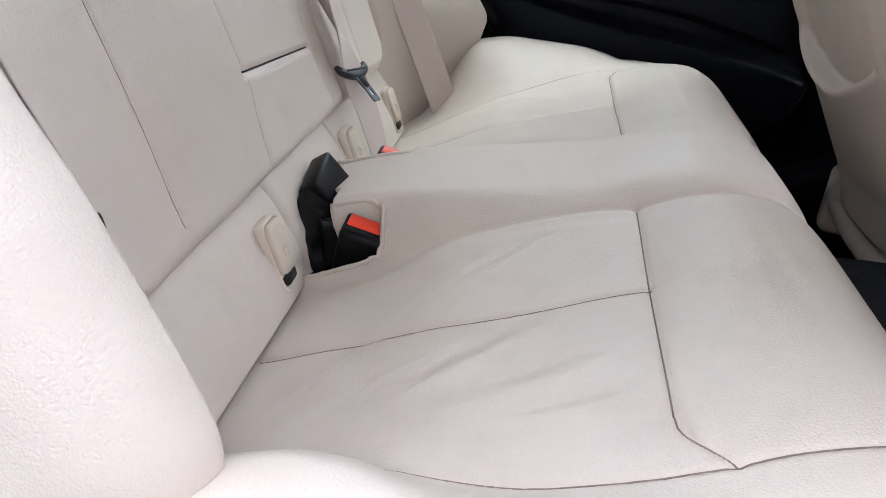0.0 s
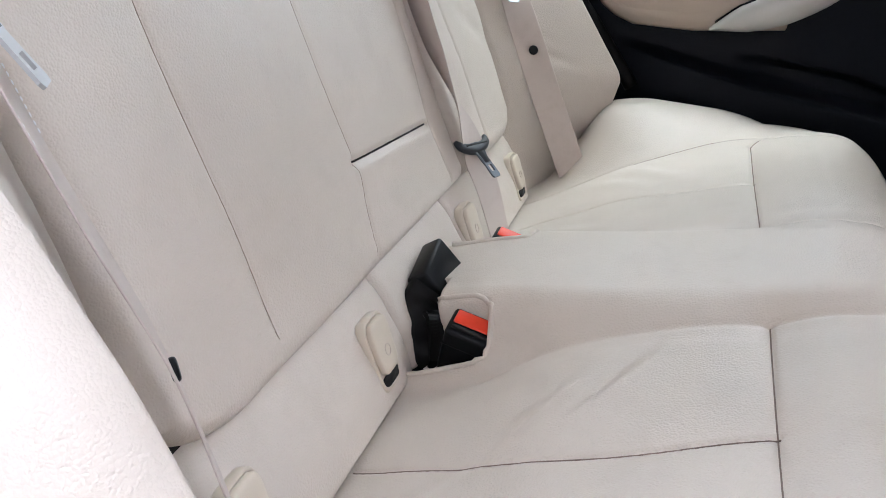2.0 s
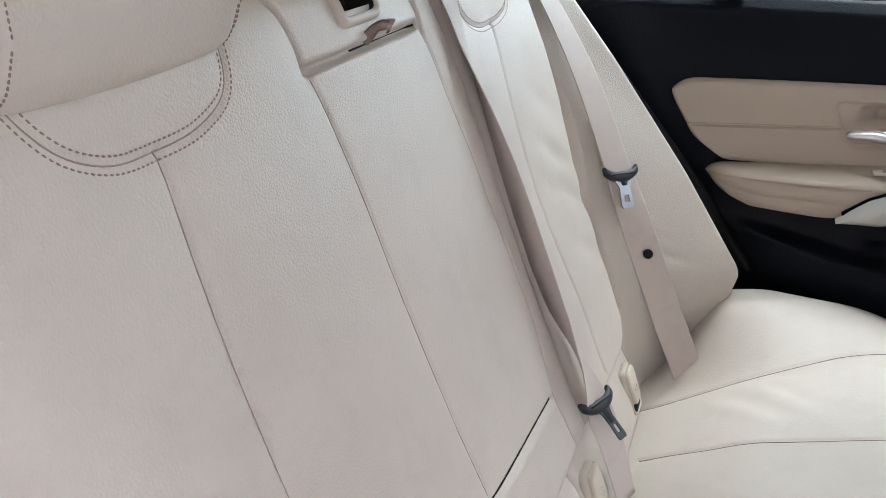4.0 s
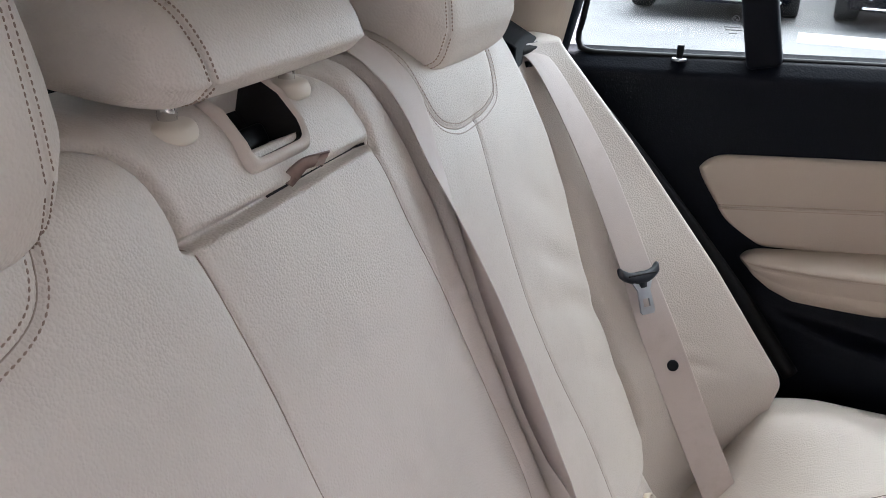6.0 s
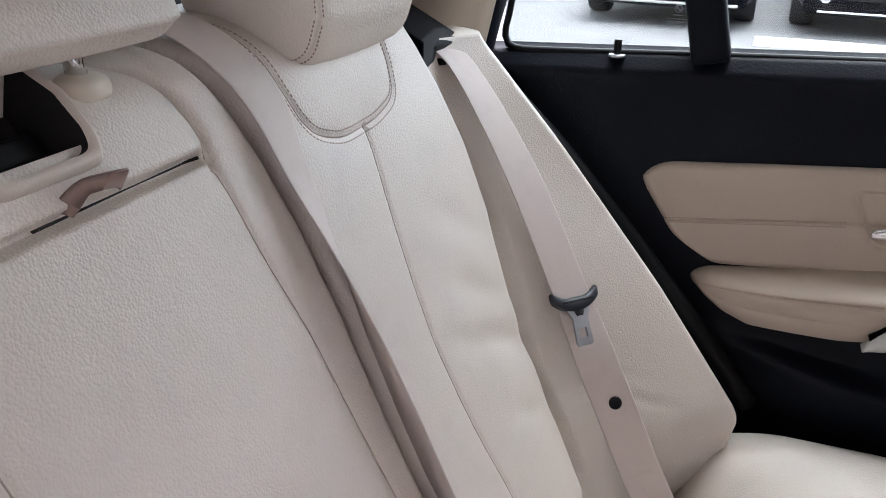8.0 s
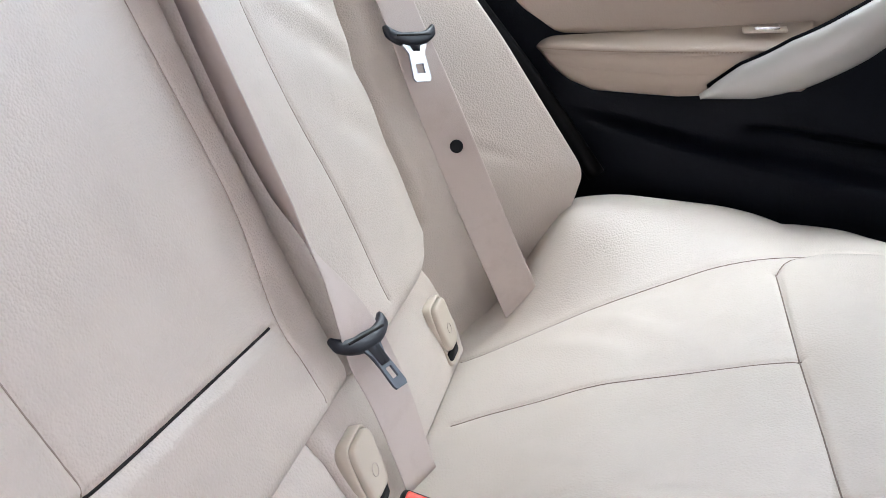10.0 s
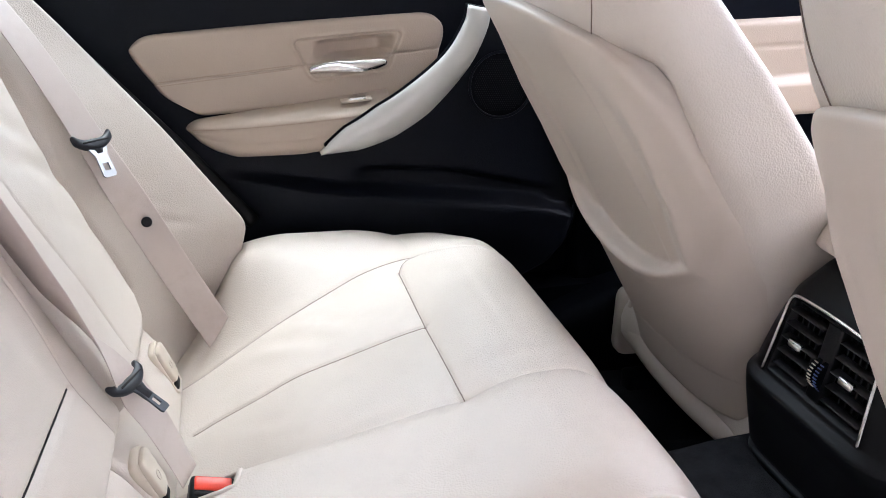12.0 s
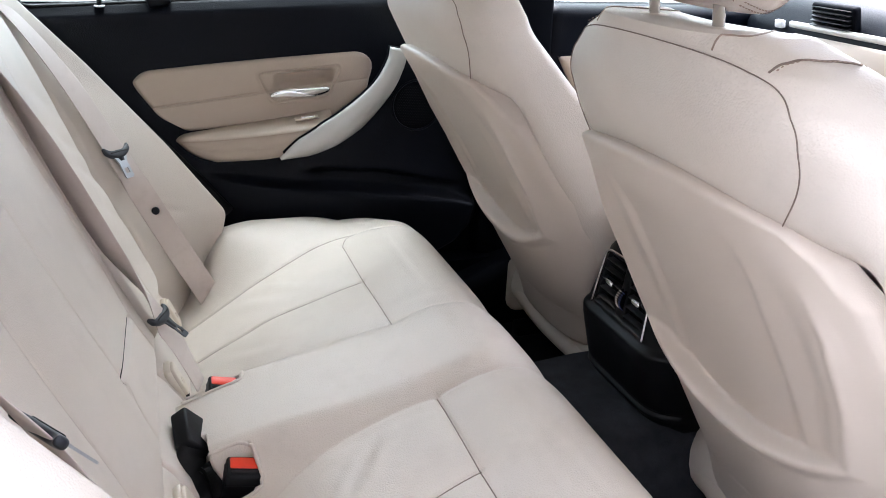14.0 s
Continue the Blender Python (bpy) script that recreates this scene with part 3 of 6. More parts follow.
def bib(S, Y, sz, yc, half, zb):
    """The yoke under a headrest: a double-sewn U."""
    pts = [(sz(1.088), yc - half * 1.1), (sz(1.055), yc - half), (sz(zb + 0.022), yc - half * 0.80), (sz(zb + 0.003), yc - half * 0.45), (sz(zb), yc), (sz(zb + 0.003), yc + half * 0.45), (sz(zb + 0.018), yc + half * 0.85), (sz(1.050), yc + half), (sz(1.088), yc + half * 1.0)]
    for off in (-0.005, 0.005):
        DOTTED.append(beside(pts, off))
    return seam(S, Y, pts, 0.0032, 0.0022, 0.003, 0.014), pts


def wide_height(S, Y, sz):
    h = np.zeros_like(S)
    h += 0.006 * np.exp(-((Y + 0.30) / 0.16) ** 2) * sm(S, 0, 0.15)
    h += seam(S, Y, [(sz(0.535), -0.315), (sz(0.60), -0.321), (sz(0.68), -0.332), (sz(0.766), -0.341), (sz(0.855), -0.343), (sz(0.93), -0.340), (sz(0.997), -0.333)], 0.004, 0.0024, 0.005, 0.03)
    h += seam(S, Y, [(sz(0.525), -0.106), (sz(0.565), -0.095), (sz(0.602), -0.089), (sz(0.70), -0.106), (sz(0.82), -0.121), (sz(0.907), -0.128), (sz(0.95), -0.134), (sz(1.007), -0.143)], 0.004, 0.0024, 0.004, 0.025)
    h += seam(S, Y, [(sz(0.525), 0.150), (sz(0.56), 0.144), (sz(0.60), 0.134), (sz(0.67), 0.142), (sz(0.72), 0.138), (sz(0.77), 0.130), (sz(0.82), 0.122), (sz(0.88), 0.113), (sz(0.94), 0.098), (sz(1.0), 0.088)], 0.004, 0.0022, 0.0012, 0.010)
    h += bib(S, Y, sz, -0.333, 0.092, 0.997)[0]
    # pull edge low on the armrest, and the deep step at its top
    d = S - (sz(0.605) - 0.065 * Y)
    inside = sm(Y, -0.101, -0.093) * (1 - sm(Y, 0.124, 0.132))
    h += inside * (-0.0055 * np.exp(-(d / np.where(d > 0, 0.0045, 0.0060)) ** 2) + 0.002 * np.exp(-((d + 0.012) / 0.016) ** 2))
    st = sz(1.007) + 0.001 * np.sin(8 * Y)
    d = S - st
    ins2 = sm(Y, -0.155, -0.142) * (1 - sm(Y, 0.078, 0.088))
    h += ins2 * (-0.015 * np.exp(-(d / 0.0032) ** 2) - 0.002 * sm(d, 0.0, 0.02))
    # both armrest grooves get a black line for their shade
    SLITS.append(np.array([(sz(1.007) + 0.001 * math.sin(8 * q), q) for q in np.linspace(-0.05, 0.084, 24)]))
    SLITS.append(np.array([(sz(0.605) - 0.065 * q, q) for q in np.linspace(-0.093, 0.124, 30)]))
    # the middle top stands apart from the right seat
    h += seam(S, Y, [(sz(1.007), -0.146), (sz(1.03), -0.149), (sz(1.052), -0.158), (sz(1.064), -0.174), (sz(1.070), -0.22)], 0.016, 0.0035, 0.004, 0.02)
    h += seam(S, Y, [(sz(1.0), 0.088), (sz(1.02), 0.089), (sz(1.045), 0.081), (sz(1.062), 0.066), (sz(1.070), 0.04)], 0.012, 0.003, 0.004, 0.015)
    # opening of the release under the middle headrest
    box = np.clip(np.minimum.reduce([S - sz(1.036), sz(1.036) + 0.058 - S, Y + 0.070, -0.002 - Y]) / 0.004, 0, 1)
    h -= 0.075 * box
    return h


def narrow_height(S, Y, sz):
    h = np.zeros_like(S)
    low = 1 - sm(S, sz(0.60), sz(0.85))
    h += (0.004 + 0.010 * low) * np.exp(-((Y - 0.31) / 0.12) ** 2) + 0.006 * low * sm(Y, 0.3, 0.42)
    h += seam(S, Y, [(sz(0.535), 0.303), (sz(0.59), 0.298), (sz(0.65), 0.290), (sz(0.70), 0.280), (sz(0.75), 0.274), (sz(0.81), 0.272), (sz(0.88), 0.277), (sz(0.93), 0.284), (sz(0.98), 0.292)], 0.004, 0.0024, 0.005, 0.03)
    h += bib(S, Y, sz, 0.280, 0.097, 0.979)[0]
    for z0, y0, ln, wd, dp in [(0.80, 0.39, 0.06, 0.02, 0.006), (0.74, 0.41, 0.06, 0.022, 0.007), (0.67, 0.39, 0.06, 0.02, 0.004), (0.87, 0.39, 0.06, 0.02, 0.003), (0.77, 0.33, 0.04, 0.02, 0.003)]:
        du, dv = (Y - y0), (S - sz(z0)) + 0.5 * (Y - y0)
        h -= dp * np.exp(-(du / ln) ** 2 - (dv / wd) ** 2)
    return h


def stitch_rows(name, curve3, normal, parent, off=0.004, pitch=0.0042, mat=None, r=0.0007):
    """A row of short thread stitches along a curve in space."""
    P = spline(curve3, 400)
    s = np.concatenate([[0], np.cumsum(np.linalg.norm(np.diff(P, axis=0), axis=1))])
    verts, faces = [], []
    for q in np.arange(pitch, s[-1] - pitch, pitch):
        a = np.array([np.interp(q - pitch * 0.33, s, P[:, k]) for k in range(3)])
        b = np.array([np.interp(q + pitch * 0.33, s, P[:, k]) for k in range(3)])
        nrm = np.array(normal, float)
        d = (b - a) / np.linalg.norm(b - a)
        w = np.cross(d, nrm)
        w /= np.linalg.norm(w)
        k = len(verts)
        for c, sc in ((a, 0.5), ((a + b) / 2, 1.0), (b, 0.5)):
            verts += [c - w * r * sc, c + nrm * r * sc * 1.2, c + w * r * sc]
        for g in (0, 3):
            faces += [[k + g, k + g + 1, k + g + 4, k + g + 3], [k + g + 1, k + g + 2, k + g + 5, k + g + 4]]
    return part(name, mesh_from(name, verts, faces, mat or THREAD), parent)


PAD_Z = [0.516, 0.53, 0.545, 0.58, 0.66, 0.72, 0.79, 0.85, 0.92, 0.98, 1.036, 1.08]
PAD_Y = [0.40, 0.445, 0.474, 0.474, 0.469, 0.474, 0.486, 0.504, 0.504, 0.487, 0.458, 0.44]


def split_line(z, s):
    zz = np.where(np.arange(len(z)) > z.argmax(), 1.0722, z)
    return np.interp(zz, [0.53, 0.60, 0.67, 0.75, 0.82, 0.88, 0.94, 0.99, 1.03, 1.06, 1.0715, 1.0721], [0.205, 0.195, 0.185, 0.173, 0.167, 0.164, 0.157, 0.145, 0.130, 0.114, 0.100, 0.088])


def wide_edge(z, s):
    return -np.interp(z, PAD_Z, PAD_Y) - 0.005, split_line(z, s) - 0.008


def narrow_edge(z, s):
    return split_line(z, s) + 0.004, np.interp(z, PAD_Z, PAD_Y)


t_wide = thing("rear_backrest_wide", "cream leather rear backrest, wide part with folded-in middle armrest", "backrest", at=(-0.2, -0.15, 0.5))
back_panel("padding", t_wide, wide_height, 360, 330, LEATHER, wide_edge, rnd=(0.03, 0.006))
t_nar = thing("rear_backrest_narrow", "cream leather rear backrest, narrow part with creased side edge", "backrest", at=(-0.2, 0.3, 0.5))
back_panel("padding", t_nar, narrow_height, 360, 170, LEATHER, narrow_edge, rnd=(0.012, 0.03))
# added black block, puts darkness behind the split of the backrest
single("backrest_core", box_mesh("backrest_core", (0.10, 1.24, 0.60), VOID, 0.02, 2, m=pose(-0.288, 0, 0.76, 0, -22.3, 0)), "black filler block behind the rear backrest that darkens its gaps", "seat frame", kind="structure")

# strip with the child seat anchors along the foot of the backrest
STRIP = [(-0.128, 0.514), (-0.098, 0.5135), (-0.077, 0.507), (-0.061, 0.493), (-0.047, 0.473), (-0.029, 0.445), (-0.016, 0.410)]


def foot_strip(ya, yb, label, rnd_a, rnd_b):
    n = 60
    prof = spline(STRIP, n)
    ny = max(20, int((yb - ya) / 0.003))
    Y = np.repeat(np.linspace(ya, yb, ny)[None, :], n, 0)
    X, Z = np.repeat(prof[:, :1], ny, 1), np.repeat(prof[:, 1:], ny, 1)
    e = edge_round(Y - ya, rnd_a) + edge_round(yb - Y, rnd_b)
    nx = 0.85
    P = np.stack([X - e * nx, Y, Z - e * 0.5], 2)
    single("backrest_foot_pad", sheet_mesh("backrest_foot_pad", P, (-0.06, 0, -0.02), LEATHER), label, "seat padding", "foot pads of the backrest")


foot_strip(-0.480, -0.1205, "cream leather pad with two anchor covers under the backrest", 0.02, 0.012)
foot_strip(-0.1185, 0.1235, "cream leather pad under the middle armrest", 0.012, 0.012)
foot_strip(0.1255, 0.472, "cream leather pad with rounded end and two anchor covers", 0.014, 0.022)


# added black strip that puts shade into the gap above the foot pads
single("gap_liner", box_mesh("gap_liner", (0.050, 0.93, 0.012), VOID, 0.002, 1, at=(-0.112, 0, 0.513)), "black strip standing in for shade in the gap under the backrest", "liner", kind="structure")


def side_bolster(side):
    """Triangular side padding beside the door; its ridge runs forward as it goes down."""
    nz, ny = 220, 120
    z = np.linspace(0.36, 1.012, nz)
    xi = np.interp(z, [0.36, 0.50, 0.71, 1.04, 1.08], [-0.040, -0.095, -0.178, -0.312, -0.33])
    xr = np.interp(z, [0.36, 0.45, 0.515, 0.590, 0.736, 0.892, 1.004, 1.03, 1.06], [0.00, 0.025, 0.072, 0.088, -0.020, -0.150, -0.252, -0.275, -0.31])
    k = np.ones(9) / 9
    if side < 0:
        xr = np.interp(z, [0.36, 0.45, 0.52, 0.56, 0.60, 0.68, 0.74, 0.892, 1.004, 1.03, 1.06], [0.0, 0.02, 0.064, 0.064, 0.044, -0.003, -0.046, -0.168, -0.272, -0.295, -0.33])
    xr = np.convolve(np.pad(xr, 4, "edge"), k, "valid")
    v = np.linspace(0, 1, ny)[None, :]
    Y = 0.425 + (0.648 - 0.425) * v + 0 * z[:, None]
    Z0_ = z[:, None]
    f = np.clip((Y - 0.425) / (0.60 - 0.425), 0, 1)
    f = f ** (1.55 + 1.3 * sm(Z0_, 0.78, 0.94))
    X = xi[:, None] * (1 - f) + xr[:, None] * f
    X = X - edge_round(0.648 - Y, 0.05) * 1.4
    inner = np.interp(z, PAD_Z, PAD_Y)[:, None] + (0.004 if side > 0 else 0.014)
    X = X - (0.035 if side > 0 else 0.07) * (1 - sm(Y - inner, 0.0, 0.012))
    Z = np.repeat(z[:, None], ny, 1)
    # creases near the belt
    for z0, y0, dp in [(0.66, 0.53, 0.004), (0.62, 0.545, 0.004), (0.70, 0.525, 0.003)]:
        X -= dp * np.exp(-((Z - z0 + 0.6 * (Y - y0)) / 0.008) ** 2 - ((Y - y0) / 0.02) ** 2)
    P = np.stack([X, side * Y, Z], 2)
    lab = "grained cream leather side padding beside the rear door"
    t = thing("side_bolster", lab, "seat padding", "side bolsters", at=(-0.1, side * 0.58, 0.4))
    part("padding", sheet_mesh("padding", P, (-0.10, 0, -0.02), PEBBLED, flip=side > 0), t)



side_bolster(1)
side_bolster(-1)


def open_door():
    """The right rear door, swung wide open on its hinge at the middle pillar."""
    t = thing("door_3", "rear car door swung wide open, black trim with beige insert", "car door", kind="structure", at=(0.74, -0.80, 0.3))
    m = pose(0.76, -0.82, 0.0, 0, 0, -76)
    n = 40
    P = np.array([[[x, 0.02 * sm(np.array(z), 0.85, 1.0) + 0.01 * math.sin(3 * z), z] for z in np.linspace(0.28, 0.99, n)] for x in np.linspace(0.0, 0.98, n)])
    Q = P @ np.array(m.to_3x3()).T + np.array(m.translation)
    part("panel", sheet_mesh("panel", Q, tuple(m.to_3x3() @ Vector((0, 0.07, 0))), DOORBLACK), t)
    R_ = np.array([[[x, -0.012 + 0.012 * float(edge_round(np.array(min(x - 0.25, 0.80 - x, z - 0.62, 0.87 - z)), 0.02)) / 0.02, z] for z in np.linspace(0.62, 0.87, 20)] for x in np.linspace(0.25, 0.80, 30)])
    part("insert", sheet_mesh("insert", R_ @ np.array(m.to_3x3()).T + np.array(m.translation), tuple(m.to_3x3() @ Vector((0, 0.02, 0))), LEATHER), t, "beige leather door insert")
    for a, b in (((0.02, 0.99), (0.10, 1.38)), ((0.10, 1.38), (0.72, 1.36)), ((0.72, 1.36), (0.94, 0.99)), ((0.70, 0.99), (0.66, 1.37))):
        q0, q1 = m @ Vector((a[0], 0.03, a[1])), m @ Vector((b[0], 0.03, b[1]))
        part("window_frame", tube_mesh("window_frame", [q0, (q0 + q1) / 2, q1], 0.022, DOORBLACK, 10), t)


open_door()

# ---- headrests ----


def outline_loft(name, outline, ya, yb, rnd, mat, n=96, k=50, crown=0.0, groove=()):
    """A cushion: a closed outline in x and z run from ya to yb, with rounded ends and grooves at given y."""
    o = spline(list(outline) + [outline[0]], n + 1)[:-1]
    c = o.mean(0)
    mid, half = (ya + yb) / 2, (yb - ya) / 2
    u = np.sin(np.linspace(-np.pi / 2, np.pi / 2, k))
    ys = mid + half * u
    ys = np.unique(np.concatenate([ys] + [g + np.linspace(-0.006, 0.006, 9) for g in groove]))
    rings = []
    for y in ys:
        d = min(y - ya, yb - y)
        t = np.clip(1 - d / rnd, 0, 1)
        ins = rnd * (1 - math.sqrt(max(0.0, 1 - t * t)))
        for g in groove:
            ins += 0.0022 * math.exp(-((y - g) / 0.0020) ** 2)
        ins -= crown * (1 - ((y - mid) / half) ** 2)
        v = o - c
        L = np.linalg.norm(v, axis=1)[:, None]
        xz = c + v * np.maximum(0.12, (L - ins) / L)
        rings.append(np.stack([xz[:, 0], np.full(n, y), xz[:, 1]], 1))
    return loft_mesh(name, rings, mat)


def seam_ring(outline, y, out, n=140, cut=None):
    o = spline(list(outline) + [outline[0]], n + 1)
    c = o[:-1].mean(0)
    v = o - c
    L = np.linalg.norm(v, axis=1)[:, None]
    q = c + v * (L + out) / L
    return np.stack([q[:, 0], np.full(len(q), y), q[:, 1]], 1)


def ring_stitches(name, path, parent, pitch=0.0034, r=0.00055, mat=None):
    s = np.concatenate([[0], np.cumsum(np.linalg.norm(np.diff(path, axis=0), axis=1))])
    c = path.mean(0)
    verts, faces = [], []
    for q in np.arange(pitch, s[-1] - pitch, pitch):
        a = np.array([np.interp(q - pitch * 0.34, s, path[:, k]) for k in range(3)])
        b = np.array([np.interp(q + pitch * 0.34, s, path[:, k]) for k in range(3)])
        d = (b - a) / (np.linalg.norm(b - a) + 1e-9)
        out = (a + b) / 2 - c
        out -= d * (out @ d)
        out /= np.linalg.norm(out) + 1e-9
        w = np.cross(d, out)
        k = len(verts)
        for p, sc in ((a, 0.45), ((a + b) / 2, 1.0), (b, 0.45)):
            verts += [p - w * r * sc - out * r, p + out * r * sc * 1.3, p + w * r * sc - out * r]
        for g in (0, 3):
            faces += [[k + g, k + g + 1, k + g + 4, k + g + 3], [k + g + 1, k + g + 2, k + g + 5, k + g + 4]]
    return part(name, mesh_from(name, verts, faces, mat or THREAD), parent)


def headrest(label, outline, ya, yb, rnd, seams, posts, post_z, group, mat=GRAINED, crown=0.006, collar=(0.0245, 1.15, 0.016)):
    t = thing("headrest", label, "headrest", group, at=(outline[0][0], (ya + yb) / 2, outline[0][1]))
    pad = part("pad", outline_loft("pad", outline, ya, yb, rnd, mat, crown=crown, groove=seams), t)
    mid, half = (ya + yb) / 2, (yb - ya) / 2
    for g in seams:
        for off in (-0.0038, 0.0038):
            y = g + off
            d = min(y - ya, yb - y)
            tt = np.clip(1 - d / rnd, 0, 1)
            ins = rnd * (1 - math.sqrt(max(0.0, 1 - tt * tt))) - crown * (1 - ((y - mid) / half) ** 2)
            ring_stitches("stitching", seam_ring(outline, y, -ins + 0.0004), pad)
    for px, py in posts:
        part("post", tube_mesh("post", [(px, py, post_z[0]), (px, py, post_z[1])], 0.006, CHROME, 14), t, "chrome headrest post")
        if collar:
            R_, wide, deep = collar
            o = [(0.0, 0.0), (R_ * 0.42, 0.0), (R_ * 0.86, -0.0025), (R_, -0.008), (R_ * 0.98, -deep)]
            prof = spline(o, 12)
            rings = []
            for r_, z_ in prof:
                a = np.linspace(0, 2 * np.pi, 28, endpoint=False)
                rings.append(np.stack([px + max(r_, 0.0005) * np.cos(a), py + wide * max(r_, 0.0005) * np.sin(a), np.full(28, post_z[0] + 0.012 + z_)], 1))
            part("collar", loft_mesh("collar", rings, COVER), t, "ivory plastic post collar")
    return t


TALL = [(x - 0.010, z - 0.018) for x, z in ((-0.248, 1.090), (-0.252, 1.130), (-0.268, 1.215), (-0.287, 1.285), (-0.312, 1.318), (-0.345, 1.315), (-0.370, 1.280), (-0.374, 1.200), (-0.368, 1.110), (-0.352, 1.074), (-0.300, 1.055), (-0.262, 1.060))]
headrest("tall padded cream leather headrest with twin stitched seams", TALL, 0.195, 0.432, 0.045, (0.221, 0.408), ((-0.31, 0.275), (-0.31, 0.355)), (1.045, 1.18), "rear headrests")
headrest("tall padded cream leather headrest with twin stitched seams", TALL, -0.455, -0.218, 0.045, (-0.431, -0.244), ((-0.31, -0.375), (-0.31, -0.295)), (1.045, 1.18), "rear headrests")
LOWH = [(x - 0.018, z - 0.001) for x, z in ((-0.243, 1.094), (-0.252, 1.113), (-0.270, 1.132), (-0.300, 1.143), (-0.340, 1.141), (-0.368, 1.127), (-0.376, 1.105), (-0.362, 1.087), (-0.310, 1.079), (-0.262, 1.081))]
headrest("low rounded cream leather middle headrest, pushed down", LOWH, -0.154, 0.073, 0.021, (-0.122,), ((-0.306, -0.108), (-0.306, 0.024)), (1.052, 1.10), "rear headrests", mat=LEATHER, crown=0.002, collar=(0.0155, 1.3, 0.013))

# ---- release opening and pull tag on the middle backrest ----
t_rel = thing("backrest_release", "beige plastic release frame with a black recess under the middle headrest", "seat release", at=(-0.26, -0.034, 1.05))


def on_back(y, up, out):
    """A place on the upper backrest: up along the surface from the step, out from it."""
    prof = spline(BACK[5:], 200)
    s = np.concatenate([[0], np.cumsum(np.linalg.norm(np.diff(prof, axis=0), axis=1))]) - 0.0216
    x, z = np.interp(up, s, prof[:, 0]), np.interp(up, s, prof[:, 1])
    x2, z2 = np.interp(up + 0.002, s, prof[:, 0]), np.interp(up + 0.002, s, prof[:, 1])
    L = math.hypot(x2 - x, z2 - z)
    nx, nz = (z2 - z) / L, -(x2 - x) / L
    return (x + nx * out, y, z + nz * out)


def frame_ring(y0, y1, u0, u1, w, out_a, out_b, n=64):
    rings = []
    for ins, o in ((0.0, -0.004), (0.0, out_a * 0.5), (0.002, out_a), (w * 0.6, out_b), (w, out_b - 0.003), (w + 0.001, -0.02), (w + 0.0012, -0.04)):
        ring = []
        for a in np.linspace(0, 2 * np.pi, n, endpoint=False):
            c, s_ = math.cos(a), math.sin(a)
            c, s_ = math.copysign(abs(c) ** 0.22, c), math.copysign(abs(s_) ** 0.22, s_)
            y = (y0 + y1) / 2 + c * ((y1 - y0) / 2 - ins)
            u = (u0 + u1) / 2 + s_ * ((u1 - u0) / 2 - ins)
            ring.append(on_back(y, u, o - 0.002))
        rings.append(ring)
    return rings


ring_ = frame_ring(-0.075, 0.003, 0.009, 0.094, 0.0085, 0.006, 0.008)
part("frame", loft_mesh("frame", ring_[:5], SHELL, caps=False), t_rel)
part("recess_wall", loft_mesh("recess_wall", ring_[4:], VOID, caps=False), t_rel, "black wall of the recess")
c0 = on_back(-0.036, 0.055, -0.036)
part("recess", box_mesh("recess", (0.004, 0.068, 0.082), VOID, 0.001, m=Matrix.Translation(c0) @ pose(0, 0, 0, 0, -38, 0)), t_rel, "black recess")
c1 = on_back(-0.030, 0.036, -0.026)
part("catch", box_mesh("catch", (0.016, 0.036, 0.016), BLACK, 0.004, 3, m=Matrix.Translation(c1) @ pose(0, 0, 0, 0, -30, 0)), t_rel, "black catch")
single("pull_tag", ribbon_mesh("pull_tag", [on_back(-0.034, -0.006, -0.006), on_back(-0.030, 0.002, 0.008), on_back(-0.022, 0.002, 0.013), on_back(-0.006, 0.0, 0.012), on_back(0.004, -0.002, 0.004)],
                               [(0.5, 0, 1), (0.5, 0, 1)], 0.012, 0.0016, TAGLEATHER, 24), "small brown leather pull tag in the armrest gap", "pull tag")

